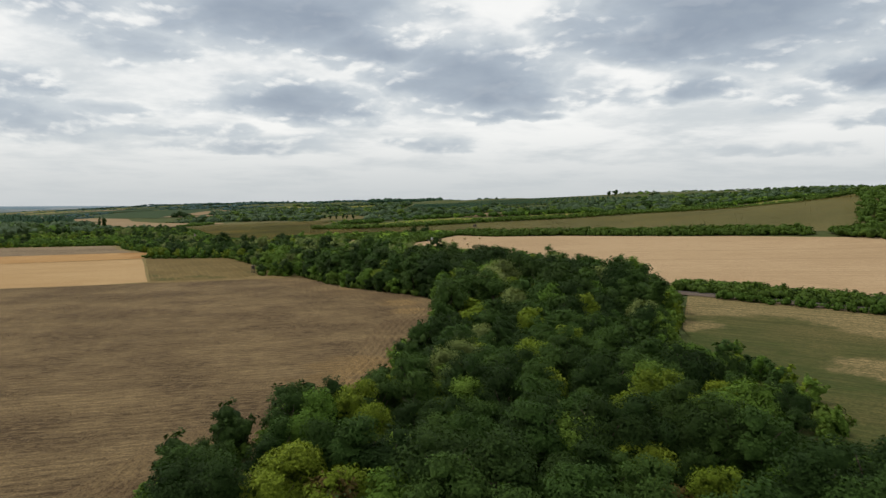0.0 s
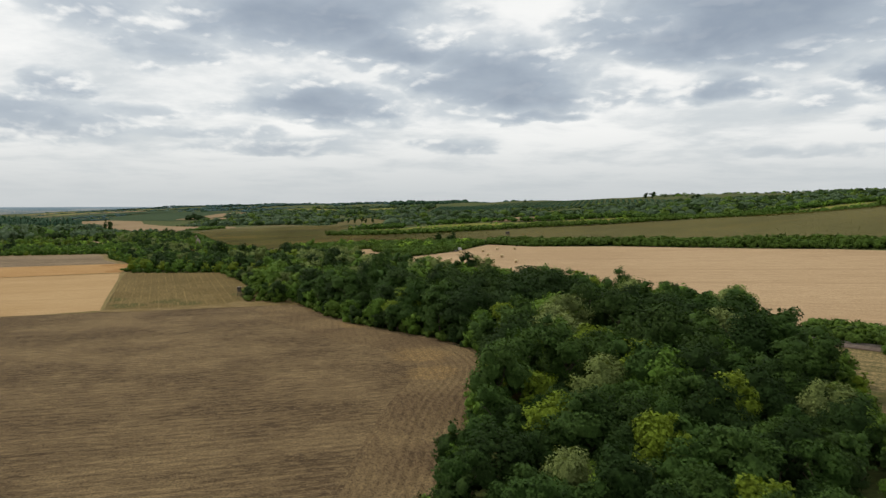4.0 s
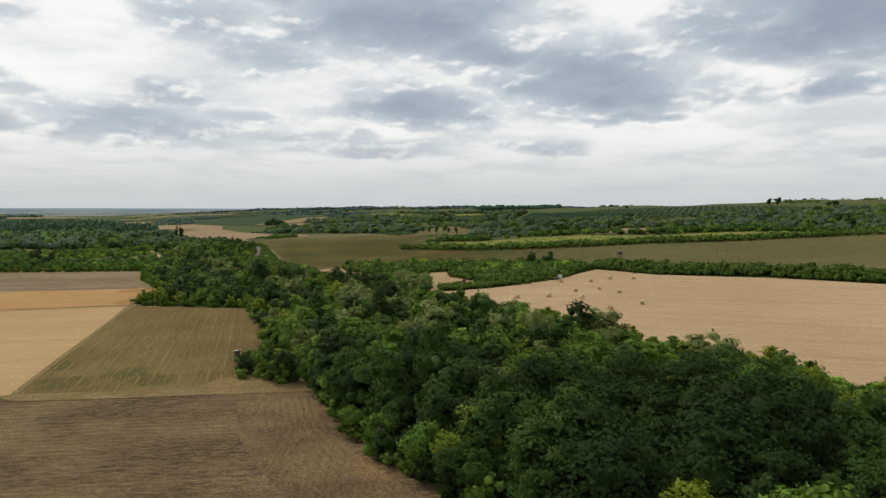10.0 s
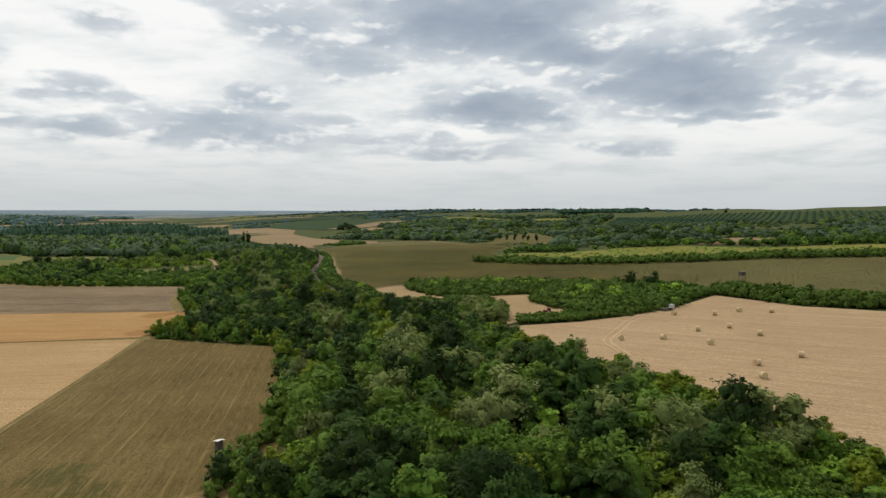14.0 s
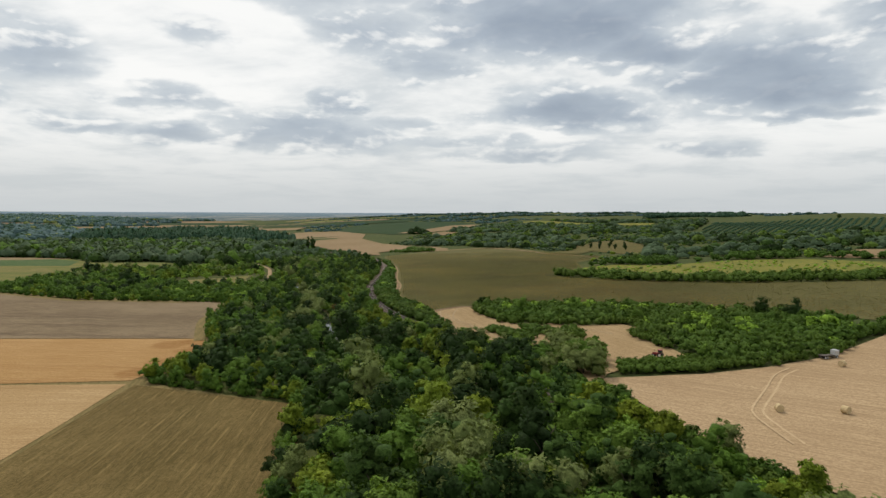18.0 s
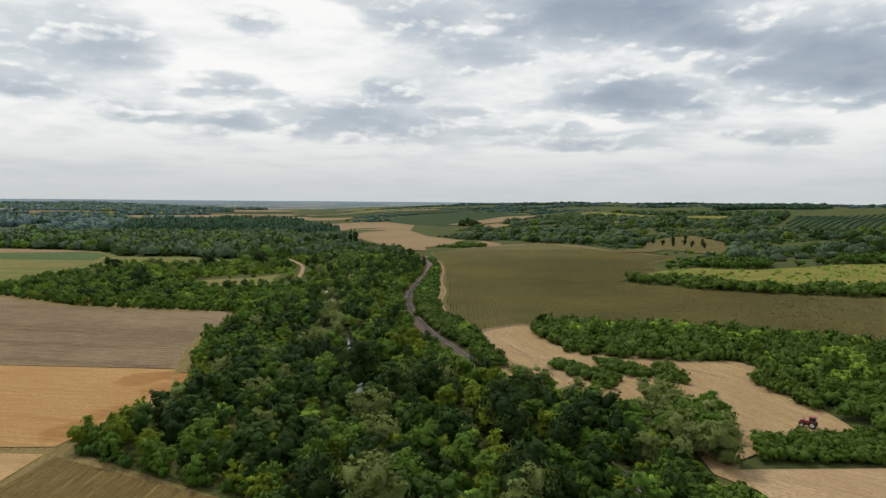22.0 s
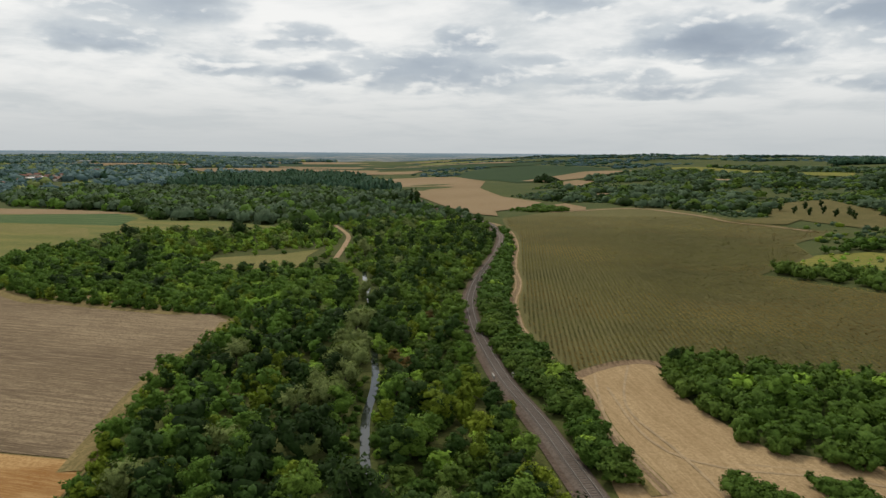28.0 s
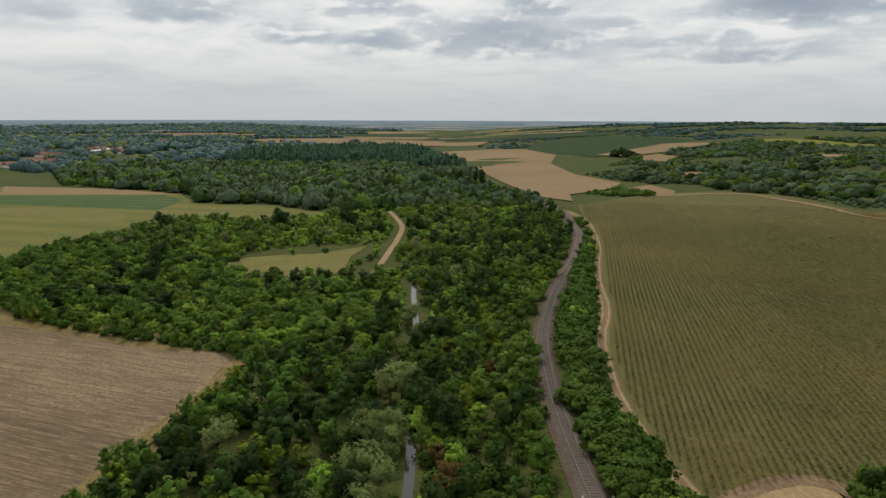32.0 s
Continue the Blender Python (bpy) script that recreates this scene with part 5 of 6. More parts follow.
# ---------------------------------------------------------------- far woods and scrub
def dome(seed, sprays, size):
    """A far tree or bush: a lumpy leafy dome."""
    rng = np.random.default_rng(seed)
    d = ICO2_V[ICO2_V[:, 2] > -0.35]
    keep = np.where(ICO2_V[:, 2] > -0.35)[0]
    back = -np.ones(len(ICO2_V), int)
    back[keep] = np.arange(len(keep))
    f = back[ICO2_F]
    f = f[(f >= 0).all(1)]
    lump = 1 + 0.22 * np.sin(d[:, :1] * 5 + seed) * np.sin(d[:, 1:2] * 6 + 2 * seed) + rng.normal(0, 0.10, (len(d), 1))
    v = d * lump * (1, 1, 0.9) + (0, 0, 0.35)
    q = unit(rng.normal(0, 1, (sprays, 3)) + (0, 0, 0.6))
    lv, lf = leaf_tris(rng, q * (1, 1, 0.9) * 1.02 + (0, 0, 0.35), q, size)
    bulge = unit(d + rng.normal(0, 0.15, d.shape))
    return np.concatenate([v, lv]), np.concatenate([f, lf + len(v)]), np.concatenate([bulge, np.repeat(unit(q + (0, 0, 0.2)), 3, 0)])


DOMES = [dome(n, 34, 0.5) for n in range(5)]


def tuft(seed):
    """A very far tree: a small lumpy clump."""
    rng = np.random.default_rng(seed)
    v = ICO_V * (1 + rng.normal(0, 0.16, (len(ICO_V), 1))) * (1, 1, 0.9) + (0, 0, 0.35)
    q = unit(rng.normal(0, 1, (10, 3)) + (0, 0, 0.7))
    lv, lf = leaf_tris(rng, q * (1, 1, 0.9) + (0, 0, 0.35), q, 0.6)
    return np.concatenate([v, lv]), np.concatenate([ICO_F, lf + len(v)]), np.concatenate([ICO_V, np.repeat(unit(q + (0, 0, 0.2)), 3, 0)])


TUFTS = [tuft(70 + n) for n in range(6)]


VILLAGE = [[(-1190, 830), (-1080, 795), (-1015, 830), (-1040, 895), (-1160, 930)], [(-930, 600), (-830, 590), (-790, 650), (-840, 690), (-960, 720)], [(-1035, 690), (-960, 690), (-930, 735), (-1000, 770)]]


def far_strips():
    """Corners of long fields on the plain, towards the horizon."""
    rng = np.random.default_rng(5)
    strips = []
    for _ in range(30):
        a, d = rng.uniform(-80, -26), rng.uniform(1400, 2500)
        x, y, long, wide, turn = d * math.sin(radians(a)), 250 + d * math.cos(radians(a)), rng.uniform(200, 560), rng.uniform(90, 230), -a + rng.uniform(-25, 25)
        c, s = math.cos(radians(turn)), math.sin(radians(turn))
        strips.append([(x + c * i * long / 2 - s * j * wide / 2, y + s * i * long / 2 + c * j * wide / 2) for i, j in ((-1, -1), (1, -0.9), (1.05, 1), (-0.9, 1.1))])
    return strips


STRIPS = far_strips()
STRIP_KINDS = [(M_FARTAN, "far tan stubble field on the plain"), (M_CROP, "far dark green field on the plain"), (M_FARTAN, "far dry field on the plain"), (M_PASTURE, "far green pasture on the plain")]
for n, poly in enumerate(STRIPS):
    sheet("far_field", poly, STRIP_KINDS[n % 4][0], 0.6 + 0.1 * (n % 9), 110, STRIP_KINDS[n % 4][1])


def far_wood(name, poly, gap, seed, mats, sizes, tall, label, category, bare=0.0, scale=0.01, clear=(), forms=DOMES):
    rng = np.random.default_rng(seed)
    heaps = [Stuff() for _ in mats]
    pts = scatter(poly, gap, seed, clear)
    for open_land in (*PATCHES, *FARTANS, LIGHTSTRIP, DARKCROP, TANSTRIP, TANFAR, DRYSLOPE, HILLPATCH, VINEYARD, *VILLAGE, *STRIPS):
        pts = pts[~inside(pts[:, 0], pts[:, 1], open_land)]
    for x, y in pts:
        q = noise.noise((x * scale, y * scale, seed * 0.7)) + 0.4 * noise.noise((x * scale * 4, y * scale * 4, seed))
        if bare and q < bare - 0.5:
            continue
        r = rng.uniform(*sizes)
        if x > -410 and 640 < y < 800 and x < -255:
            r *= 0.6
        heaps[rng.choice(len(mats), p=[m[1] for m in mats])].add(forms[rng.integers(len(forms))], x, y, r, r * tall * rng.uniform(0.8, 1.3), rng.uniform(0, 6.3), 0.3)
    for stuff, (mat, share) in zip(heaps, mats):
        stuff.done(name, mat, label, category)


# The grey-green share puts distance haze into the leaf colour.
MIXED = [(M_OAK, 0.18), (M_ASH, 0.26), (M_HAZESCRUB, 0.44), (M_ACACIA, 0.12)]
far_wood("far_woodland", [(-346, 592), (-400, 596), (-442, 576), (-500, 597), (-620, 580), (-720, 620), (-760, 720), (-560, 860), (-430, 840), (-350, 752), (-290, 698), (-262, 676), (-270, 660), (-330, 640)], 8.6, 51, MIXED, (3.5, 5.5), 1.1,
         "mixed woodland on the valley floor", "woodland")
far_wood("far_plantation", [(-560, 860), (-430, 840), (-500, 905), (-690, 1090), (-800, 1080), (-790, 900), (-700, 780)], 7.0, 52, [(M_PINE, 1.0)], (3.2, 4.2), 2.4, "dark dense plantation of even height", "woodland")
# Blue leaf colour holds the haze over the far plain.
far_wood("far_woodland", [(-720, 620), (-1500, 560), (-3200, 900), (-3000, 2600), (-1700, 2300), (-1000, 1330), (-800, 1080), (-790, 900), (-760, 720)], 17, 53, [(M_HAZEWOOD, 0.72), (M_PINE, 0.18), (M_WILLOW, 0.1)], (6, 10.5), 0.7,
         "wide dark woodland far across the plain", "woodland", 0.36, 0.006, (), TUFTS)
far_wood("far_woodland", [(-660, 1230), (-900, 1500), (-1500, 2600), (300, 2600), (300, 1500), (-60, 1330), (-300, 1420), (-480, 1310), (-560, 1210)], 20, 54, [(M_HAZEWOOD, 0.6), (M_PINE, 0.4)], (4, 7), 0.4, "dark woodland beyond the far fields", "woodland", 0.5, 0.006, (), TUFTS)
HILLSIDE = [(-214, 780), (-190, 752), (-156, 736), (-116, 686), (-88, 655), (-70, 642), (-82, 603), (-60, 606), (4, 624), (38, 624), (84, 602), (174, 602), (248, 572), (440, 582), (700, 700), (560, 900), (320, 815), (180, 785), (76, 825),
            (-24, 860), (0, 1060), (-120, 1240), (-300, 1300), (-316, 1150), (-345, 1000), (-330, 850), (-262, 790)]
# Grey-green leaf colour again carries the haze over this slope.
far_wood("hillside_scrub", HILLSIDE, 8.0, 55, [(M_OAK, 0.18), (M_HAZESCRUB, 0.52), (M_SHRUB, 0.18), (M_ASH, 0.12)], (1.8, 5.2), 0.75, "dark scrub over a rough hillside", "scrub", 0.36, 0.014)
far_wood("hillside_scrub", HILLSIDE, 5.2, 62, [(M_OAK, 0.26), (M_HAZESCRUB, 0.4), (M_SHRUB, 0.2), (M_WILLOW, 0.08), (M_YELLOWLEAF, 0.06)], (0.8, 2.2), 0.7, "low bushes over a rough hillside", "scrub", 0.42, 0.03, (), TUFTS)
far_wood("grass_scrub", GRASS, 5.0, 63, [(M_ELDER, 0.5), (M_WILLOW, 0.2), (M_YELLOWLEAF, 0.3)], (0.4, 1.2), 0.8, "small bright bushes in a grass strip", "bushes", 0.4, 0.04, (), TUFTS)
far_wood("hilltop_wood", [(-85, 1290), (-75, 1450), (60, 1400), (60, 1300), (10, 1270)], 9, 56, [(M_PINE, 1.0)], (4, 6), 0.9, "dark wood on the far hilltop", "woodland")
far_wood("hilltop_wood", [(330, 960), (700, 760), (1000, 900), (900, 1300), (400, 1250)], 16, 57, [(M_OAK, 0.5), (M_ACACIA, 0.5)], (1.2, 2.8), 0.7, "scattered woodland on the hilltop", "woodland", 0.45, 0.006)
far_wood("far_treeline", [(-412, 1066), (-352, 1012), (-340, 1016), (-400, 1080), (-450, 1112)], 9, 58, [(M_OAK, 1.0)], (4, 6), 1.0, "line of dark trees below the far fields", "treeline")
far_wood("bush_strip", [(-275, 745), (-258, 752), (-222, 722), (-235, 715), (-268, 722)], 5, 59, [(M_SHRUB, 1.0)], (2.2, 3.2), 0.8, "low bushes between harvested fields", "bushes")



# ---------------------------------------------------------------- sunflowers
def sunflowers():
    rng = np.random.default_rng(9)
    a = radians(114)
    ux, uy = math.cos(a), math.sin(a)
    at = []
    for k in np.arange(-260, 260, 1.15):
        d = np.arange(-190, 330, 0.5)
        x = -90 + ux * d - uy * k + rng.normal(0, 0.05, len(d))
        y = 500 + uy * d + ux * k + rng.normal(0, 0.06, len(d))
        ok = inside(x, y, SUNFLOWER) & (y < 690) & (x < 40) & (off_line(x, y, SUNFLOWER + SUNFLOWER[:1]) > 1.0) & (rng.random(len(d)) < (0.92 - 0.55 * smooth(y, 540, 690)) * (1 - 0.55 * smooth(x, -45, 40)))
        at.append(np.stack([x[ok], y[ok]], 1))
    for k in np.arange(-560, 10, 1.6):
        d = np.arange(-420, 330, 0.95)
        x = 40 + ux * d - uy * k + rng.normal(0, 0.15, len(d))
        y = 440 + uy * d + ux * k + rng.normal(0, 0.2, len(d))
        ok = inside(x, y, SUNFLOWER) & (x > 40) & (y > 240) & (x < 470) & (off_line(x, y, SUNFLOWER + SUNFLOWER[:1]) > 1.0) & (rng.random(len(d)) < 0.8)
        at.append(np.stack([x[ok], y[ok]], 1))
    at = np.concatenate(at)
    z = height(at[:, 0], at[:, 1])
    # ripe and greener stretches
    ripe = np.array([noise.noise((x * 0.012, y * 0.022, 7.0)) + 0.5 * noise.noise((x * 0.05, y * 0.07, 3.0)) for x, y in at]) + rng.normal(0, 0.16, len(at)) > 0.08
    for these, mat, label in ((~ripe, M_SUNLEAF, "rows of olive-green sunflowers"), (ripe, M_RIPE, "rows of ripening yellow-brown sunflowers")):
        n = these.sum()
        p = np.repeat(np.column_stack([at[these], z[these] + rng.uniform(0.5, 0.95, n)]), 3, 0) + rng.normal(0, 0.07, (3 * n, 3))
        v, f = leaf_tris(rng, p, np.tile((0, 0, 1.0), (3 * n, 1)), 0.42, 0.2)
        up = unit(np.tile((0, 0, 1.0), (len(v), 1)) + rng.normal(0, 0.22, (len(v), 3)))
        tagged(new("sunflower_rows", mesh_of("sunflower_rows", v, f, mat, True, up)), label, "crop", "", "stuff")


def crop_leaves(name, main, light, dark):
    """Broad leaves of a row crop: patches many metres wide, and small changes from leaf to leaf."""

    def build(k, bsdf):
        p = place(k)
        leaf = k.n("ShaderNodeNewGeometry").outputs["Random Per Island"]
        col = k.mix(k.step(k.noise(p, 0.035, 4.0, 0.6), 0.36, 0.64), dark, main)
        col = k.mix(k.step(k.noise(p, 0.012, 3.0), 0.44, 0.62, 0.0, 0.9), col, light)
        col = k.mix(k.math("MULTIPLY", leaf, 0.3), col, dark)
        k.link(col, bsdf.inputs["Base Color"])
        through, mixed = k.n("ShaderNodeBsdfTranslucent"), k.n("ShaderNodeMixShader")
        k.link(col, through.inputs["Color"])
        mixed.inputs[0].default_value = 0.4
        k.link(bsdf.outputs[0], mixed.inputs[1])
        k.link(through.outputs[0], mixed.inputs[2])
        out = next(n for n in k.t.nodes if n.bl_idname == "ShaderNodeOutputMaterial")
        k.link(mixed.outputs[0], out.inputs["Surface"])

    return material(name, build, 0.8, 0.06)


M_RIPE = crop_leaves("ripening sunflower leaves", (0.17, 0.13, 0.035), (0.225, 0.175, 0.046), (0.112, 0.083, 0.026))
M_SUNLEAF = crop_leaves("sunflower leaves", (0.115, 0.113, 0.031), (0.182, 0.157, 0.041), (0.078, 0.078, 0.024))
sunflowers()


def straw_litter():
    """Tufts of straw and clods on the ploughed stubble."""
    rng = np.random.default_rng(21)
    n = 110000
    x, y = rng.uniform(-170, 12, n), rng.uniform(-25, 198, n)
    ok = inside(x, y, STUBBLE) & (off_line(x, y, STUBBLE[:16]) > 0.6)
    x, y = x[ok], y[ok]
    drift = np.array([noise.noise((a * 0.05, b * 0.16, 4.0)) + 0.6 * noise.noise((a * 0.4, b * 0.7, 1.0)) for a, b in zip(x, y)])
    ok = drift + rng.normal(0, 0.25, len(x)) > 0.05
    x, y = x[ok], y[ok]
    at = np.column_stack([x, y, height(x, y) + 0.06])
    v, f = leaf_tris(rng, at, np.tile((0, 0, 1.0), (len(x), 1)), 0.18, 0.35)
    tagged(new("straw_litter", mesh_of("straw_litter", v, f, M_LITTER)), "scattered straw tufts on ploughed soil", "straw", "", "stuff")


straw_litter()


def vine_rows():
    """Leafy rows on the hilltop vineyard."""
    rng = np.random.default_rng(31)
    a = radians(75)
    ux, uy = math.cos(a), math.sin(a)
    heap = Stuff()
    for k in np.arange(-220, 220, 7.0):
        d = np.arange(-190, 190, 3.4)
        x, y = 150 + ux * d - uy * k, 915 + uy * d + ux * k
        ok = inside(x, y, VINEYARD)
        for px, py in zip(x[ok], y[ok]):
            heap.add(TUFTS[rng.integers(6)], px, py, rng.uniform(1.2, 1.9), rng.uniform(0.9, 1.3), rng.uniform(0, 6.3), 0.2)
    heap.done("vine_rows", M_PINE, "green vine rows on the hilltop", "vines")


vine_rows()


def wheel_tracks():
    """Pressed pairs of tyre lines over the mown fields."""
    rng = np.random.default_rng(14)
    lines = [[(-104, 428), (-97, 408), (-86, 391), (-70, 371), (-58, 362), (-47, 355), (-42, 345)],
             [(-108, 420), (-99, 399), (-88, 384), (-76, 371), (-62, 361)], [(-104, 414), (-92, 396), (-82, 391), (-66, 394), (-50, 391), (-40, 384)]]
    for line in lines:
        way = curve([(x + rng.normal(0, 0.6), y + rng.normal(0, 0.6)) for x, y in line], 3.0)
        strip("tyre_track", way, [(-1.25, 0), (-1.0, -0.01), (-0.75, 0)], M_TREAD, "tyre line pressed into mown stubble", "track", 0.045)
        strip("tyre_track", way, [(0.75, 0), (1.0, -0.01), (1.25, 0)], M_TREAD, "tyre line pressed into mown stubble", "track", 0.045)


wheel_tracks()


# ---------------------------------------------------------------- things
def box(bm, size, at, bevel=0.0, turn=0.0):
    made = bmesh.ops.create_cube(bm, size=1, matrix=pose(*at, 0, 0, turn) @ Matrix.Diagonal((*size, 1)))
    if bevel:
        edges = {e for v in made["verts"] for e in v.link_edges}
        bmesh.ops.bevel(bm, geom=list(edges), offset=bevel, segments=2, profile=0.6, affect="EDGES")


def drum(bm, r, deep, at, rx=0.0, ry=0.0, sides=20, bevel=0.0, rz=0.0):
    made = bmesh.ops.create_cone(bm, cap_ends=True, segments=sides, radius1=r, radius2=r, depth=deep, matrix=pose(*at, rx, ry, rz))
    if bevel:
        caps = [e for e in {e for v in made["verts"] for e in v.link_edges} if len(e.link_faces) == 2 and any(len(q.verts) > 4 for q in e.link_faces)]
        bmesh.ops.bevel(bm, geom=caps, offset=bevel, segments=2, profile=0.6, affect="EDGES")


def make_bale():
    bale = tagged(new("straw_bale"), "round bale of pale straw on mown stubble", "bale", "bales on the mown field")
    bm = bmesh.new()
    drum(bm, 0.72, 1.25, (0, 0, 0.70), 90, 0, 28, 0.09)
    for v in bm.verts:
        v.co.x *= 1 + 0.03 * noise.noise(v.co * 5)
        v.co.z = max(0.0, v.co.z + 0.03 * noise.noise(v.co * 4 + Vector((3, 1, 2))))
    part("straw_roll", bm, M_STRAW, bale)
    for y in (-0.45, -0.22, 0.0, 0.22, 0.45):
        bm = bmesh.new()
        drum(bm, 0.735, 0.03, (0, y, 0.70), 90, 0, 28)
        part("twine", bm, M_STRAW, bale, "pale net twine")
    return bale


first = make_bale()
SPOTS = [(-4, 315), (7, 316), (13, 352), (17, 327), (18, 310), (25, 351), (26, 331), (33, 357), (25, 289), (24, 278), (32, 321), (42, 355), (36, 297), (44, 248), (26, 261), (158, 112)]
rng = np.random.default_rng(3)
for n, (x, y) in enumerate(SPOTS):
    m = pose(x, y, hz(x, y), 0, 0, rng.uniform(0, 180))
    if n:
        copy_thing(first, m)
    else:
        first.matrix_basis = m


def wheel(parent, r, wide, at):
    bm = bmesh.new()
    drum(bm, r, wide, at, 90, 0, 22, r * 0.14)
    tyre = part("wheel", bm, M_TYRE, parent)
    bm = bmesh.new()
    drum(bm, r * 0.55, wide + 0.03, at, 90, 0, 16)
    part("rim", bm, M_TIN, tyre, "pale steel rim")


def make_tractor():
    t = tagged(new("tractor"), "dark red farm tractor parked on mown stubble", "tractor")
    bm = bmesh.new()
    box(bm, (1.9, 0.75, 0.7), (1.05, 0, 1.25), 0.1)
    part("bonnet", bm, M_RED, t)
    bm = bmesh.new()
    box(bm, (3.6, 0.5, 0.45), (0.5, 0, 0.75), 0.05)
    part("chassis", bm, M_TYRE, t)
    bm = bmesh.new()
    box(bm, (1.35, 1.35, 1.25), (-0.6, 0, 1.85), 0.12)
    cab = part("cab", bm, M_GLASS, t)
    bm = bmesh.new()
    box(bm, (1.55, 1.5, 0.14), (-0.6, 0, 2.55), 0.05)
    part("roof", bm, M_RED, cab, "dark red cab roof")
    bm = bmesh.new()
    drum(bm, 0.05, 1.0, (1.2, 0.25, 2.0), 0, 0, 10)
    part("exhaust", bm, M_TYRE, t)
    for y in (-0.85, 0.85):
        bm = bmesh.new()
        box(bm, (1.3, 0.45, 0.08), (-0.7, y, 1.62), 0.03)
        part("mudguard", bm, M_RED, t)
        wheel(t, 0.82, 0.45, (-0.7, y, 0.82))
        wheel(t, 0.55, 0.32, (1.5, y * 0.85, 0.55))
    t.matrix_basis = pose(-27, 355.5, hz(-27, 355.5) + 0.02, 0, 0, 165) @ Matrix.Scale(0.75, 4)


def make_truck():
    t = tagged(new("flatbed_truck"), "white flatbed truck beside the thicket", "truck")
    bm = bmesh.new()
    box(bm, (1.7, 2.1, 1.9), (2.9, 0, 1.75), 0.15)
    cab = part("cab", bm, M_WHITE, t)
    bm = bmesh.new()
    box(bm, (0.5, 1.9, 0.7), (3.53, 0, 2.1), 0.05)
    part("windscreen", bm, M_GLASS, cab, "dark windscreen")
    bm = bmesh.new()
    box(bm, (5.0, 2.2, 0.22), (-0.6, 0, 1.05), 0.03)
    part("flatbed", bm, M_WOOD, t)
    bm = bmesh.new()
    box(bm, (6.6, 0.8, 0.3), (0.4, 0, 0.75), 0.03)
    part("chassis", bm, M_TYRE, t)
    for x in (-2.2, -1.2, 2.8):
        for y in (-0.95, 0.95):
            wheel(t, 0.48, 0.3, (x, y, 0.48))
    t.matrix_basis = pose(11.5, 360.0, hz(11.5, 360.0) + 0.03, 0, 0, 38) @ Matrix.Scale(0.72, 4)


def make_stand(x, y, tall, wide, turn, roof):
    """A raised hunting hide on four legs."""
    s = tagged(new("hunting_stand"), "weathered wooden hunting stand on four legs", "hunting stand")
    for i in (-1, 1):
        for j in (-1, 1):
            bm = bmesh.new()
            box(bm, (0.12, 0.12, tall), (i * wide * 0.45, j * wide * 0.45, tall / 2 - 0.1))
            part("leg", bm, M_WOOD, s)
    for j in (-1, 1):
        bm = bmesh.new()
        box(bm, (wide * 1.25, 0.07, 0.1), (0, j * wide * 0.46, tall * 0.5))
        for v in bm.verts:
            v.co.z += v.co.x * 0.8
        part("brace", bm, M_WOOD, s)
    bm = bmesh.new()
    box(bm, (wide, wide, 1.5), (0, 0, tall + 0.7), 0.02)
    hut = part("cabin", bm, M_WOOD, s)
    # Solid black block that stands in for the shade inside an opening.
    bm = bmesh.new()
    box(bm, (wide * 0.6, wide + 0.04, 0.35), (0, 0, tall + 1.0))
    part("window", bm, M_TYRE, hut, "black block for the shade in a lookout opening")
    bm = bmesh.new()
    box(bm, (wide + 0.4, wide + 0.4, 0.08), (0, 0, tall + 1.52))
    for v in bm.verts:
        v.co.z += v.co.x * 0.15
    part("roof", bm, roof, s)
    bm = bmesh.new()
    for i in (-0.22, 0.22):
        box(bm, (0.06, 0.06, tall + 0.4), (wide * 0.5 + 0.35, i, tall / 2))
    for n in range(9):
        box(bm, (0.05, 0.44, 0.05), (wide * 0.5 + 0.35, 0, 0.3 + n * 0.38))
    part("ladder", bm, M_WOOD, s)
    s.matrix_basis = pose(x, y, hz(x, y), 0, 0, turn)


def make_culvert():
    """Two low parapets where a ditch passes under the railway."""
    bridge = tagged(new("culvert"), "small pale concrete culvert under the railway", "culvert")
    for side in (-1, 1):
        bm = bmesh.new()
        box(bm, (0.3, 2.0, 0.8), (side * 2.0, 0, 0.25), 0.04)
        part("parapet", bm, M_PARAPET, bridge)
    x, y = -124.2, 410.6
    bridge.matrix_basis = pose(x, y, hz(x, y), 0, 0, 37)


make_culvert()
make_tractor()
make_truck()
make_stand(45, 419, 3.4, 1.9, 20, M_WOOD)
make_stand(-64.6, 216.5, 1.6, 0.9, -30, M_TIN)


def make_poplars():
    rng = np.random.default_rng(8)
    for n, (x, y, tall, r) in enumerate(((-361.5, 744, 14.5, 2.6), (-358, 746, 15.5, 2.6), (-355, 743.5, 13, 2.6))):
        foot = tagged(new("poplar_tree"), "tall dark columnar poplar beside the field", "tree", "row of poplars")
        v, f, m = crown_arrays(rng, r, 1.0, tall, 14, 900, 0.7, "column")
        for name, me in (("crown", mesh_of("crown", v, f, M_OAK, True, m)), ("trunk", mesh_of("trunk", *trunk_arrays(rng, tall * 0.7, 0.28, 0.8), M_BARK))):
            new(name, me).parent = foot
        foot.matrix_basis = pose(x, y, hz(x, y), 0, 0, 40 * n)


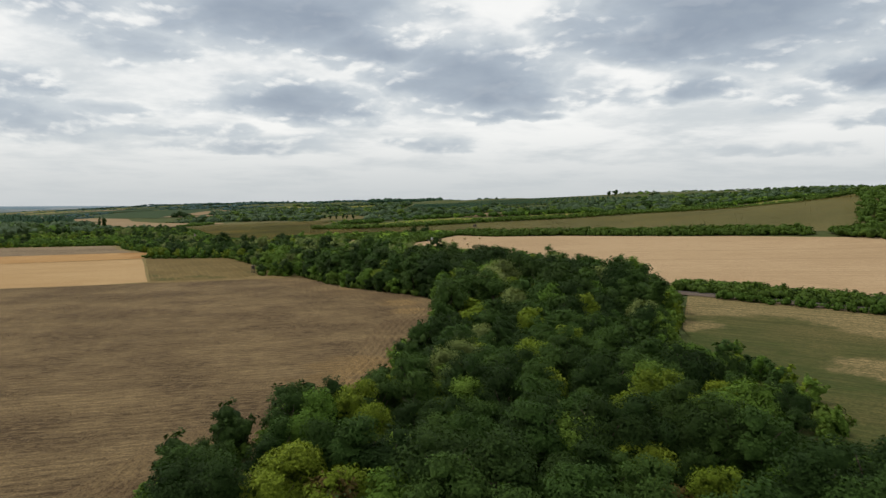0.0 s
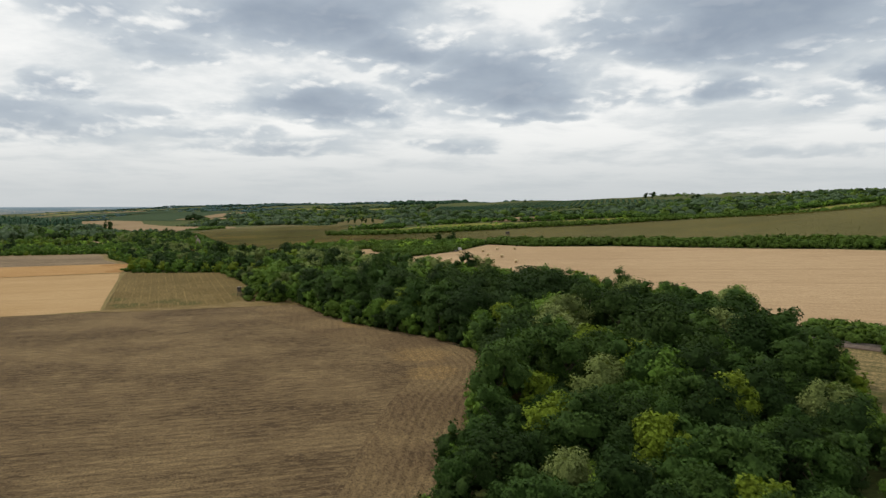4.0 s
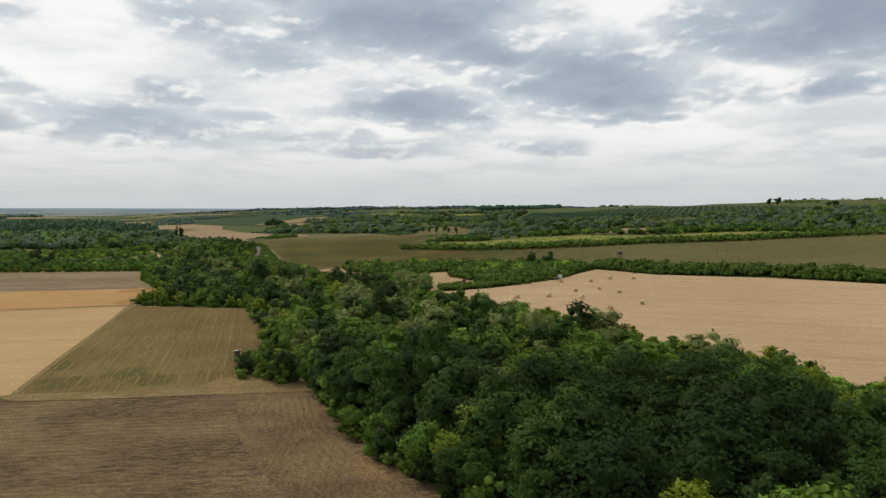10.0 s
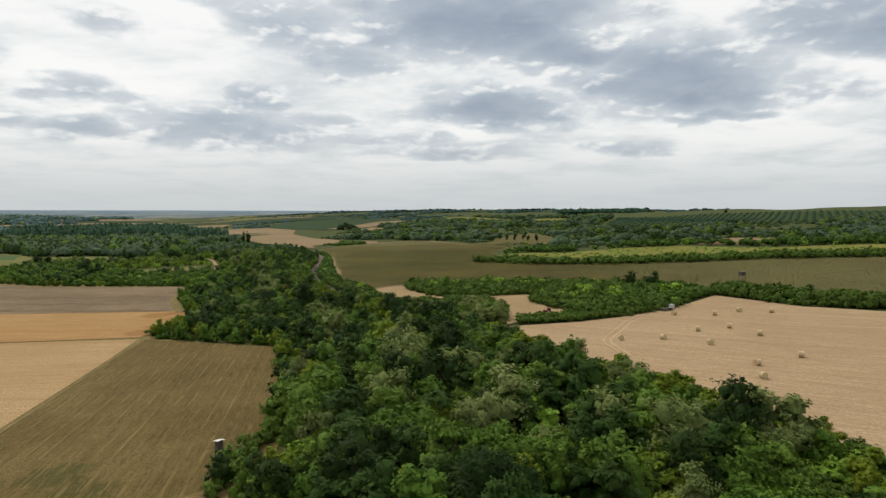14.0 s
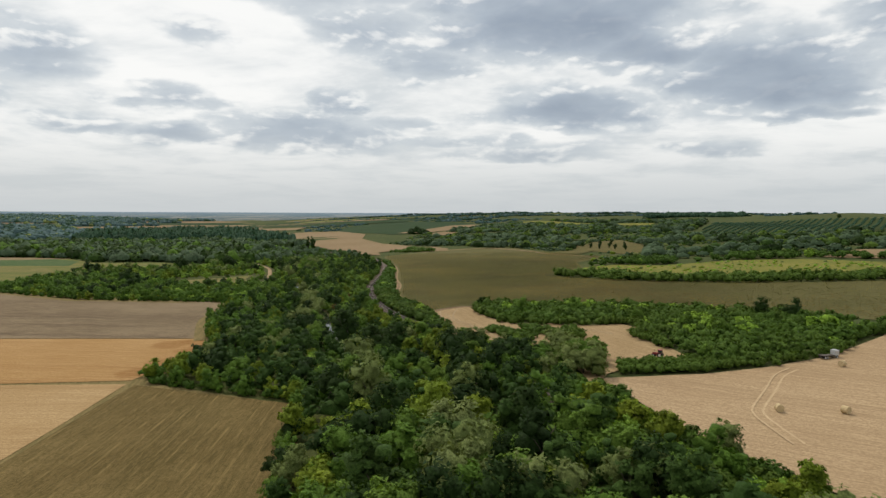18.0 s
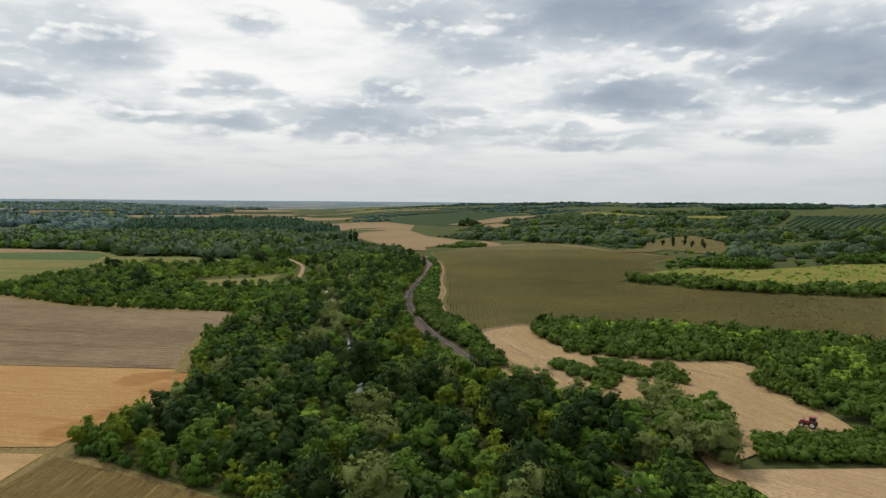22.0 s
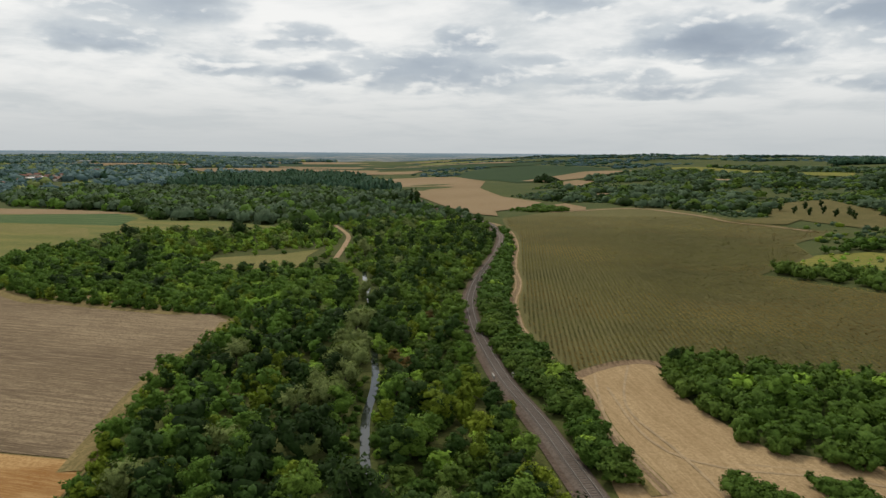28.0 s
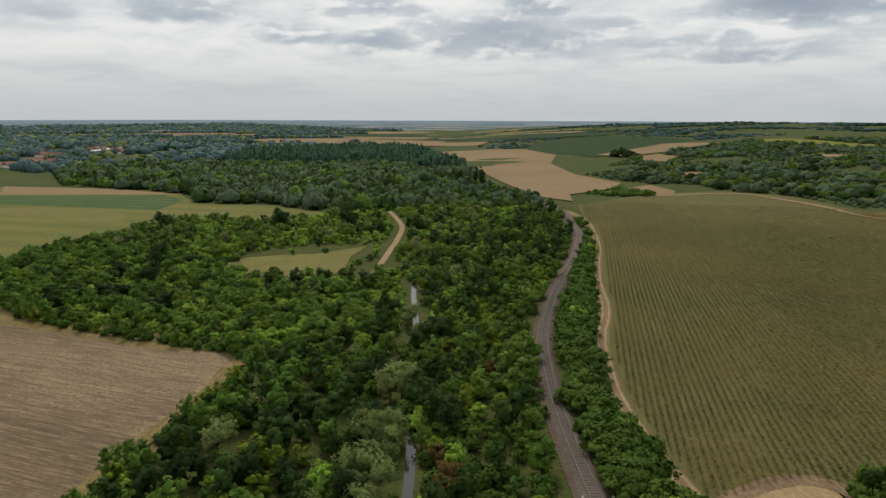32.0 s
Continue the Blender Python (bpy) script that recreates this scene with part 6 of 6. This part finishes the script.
make_poplars()
for n, (x, y, size) in enumerate(((320, 998, 1.05), (312, 1003, 0.9), (360, 930, 0.8), (352, 926, 0.7), (366, 936, 0.6), (480, 905, 0.6), (555, 880, 0.55), (-2, 1050, 0.7), (-40, 1090, 0.5), (140, 1060, 0.55))):
    tree("oak", x, y, size, np.random.default_rng(n), "lone trees on the hilltop", 1.2)
for n, (x, y) in enumerate(((-92, 715), (-84, 706), (-78, 716), (-72, 700), (-66, 708), (-64, 690), (-88, 740), (-80, 752), (-100, 728))):
    tree("oak", x, y, 0.5, np.random.default_rng(n), "small trees on the dry slope", 0.8)


# ---------------------------------------------------------------- village
def make_house():
    h = tagged(new("house"), "small plastered house with a red tiled roof", "house", "houses of the far village")
    bm = bmesh.new()
    box(bm, (12, 8, 4), (0, 0, 2))
    part("wall", bm, M_WALL, h)
    bm = bmesh.new()
    pts = [bm.verts.new(p) for p in ((-6.5, -4.6, 3.9), (6.5, -4.6, 3.9), (6.5, 4.6, 3.9), (-6.5, 4.6, 3.9), (-6.5, 0, 7.4), (6.5, 0, 7.4))]
    for q in ((0, 1, 5, 4), (2, 3, 4, 5), (0, 4, 3), (1, 2, 5), (3, 2, 1, 0)):
        bm.faces.new([pts[i] for i in q])
    roof = part("roof", bm, M_ROOF, h)
    bm = bmesh.new()
    box(bm, (0.8, 0.8, 1.8), (2.5, 1.2, 7.0))
    part("chimney", bm, M_ROOF, roof)
    for x in (-3.5, 0.2, 3.5):
        bm = bmesh.new()
        box(bm, (1.2, 0.1, 1.3), (x, -4.03, 2.2))
        part("window", bm, M_GLASS, h)
    return h


house = make_house()
rng = np.random.default_rng(12)
first_house = True
for cx, cy, n, spread in ((-858, 645, 11, 60), (-985, 722, 9, 45), (-1100, 860, 12, 70), (-1300, 1000, 6, 120)):
    for _ in range(n):
        x, y = cx + rng.normal(0, spread * 0.6), cy + rng.normal(0, spread * 0.6)
        m = pose(x, y, hz(x, y) - 0.1, 0, 0, rng.choice((20, 110)) + rng.normal(0, 6)) @ Matrix.Scale(rng.uniform(0.75, 1.1), 4)
        if first_house:
            house.matrix_basis, first_house = m, False
        else:
            copy_thing(house, m)
strip("village_street", curve([(-1040, 800), (-1100, 868), (-1190, 960), (-1290, 1060)], 20), [(-5, 0), (5, 0)], M_TIN, "pale village street", "road", 2.0)
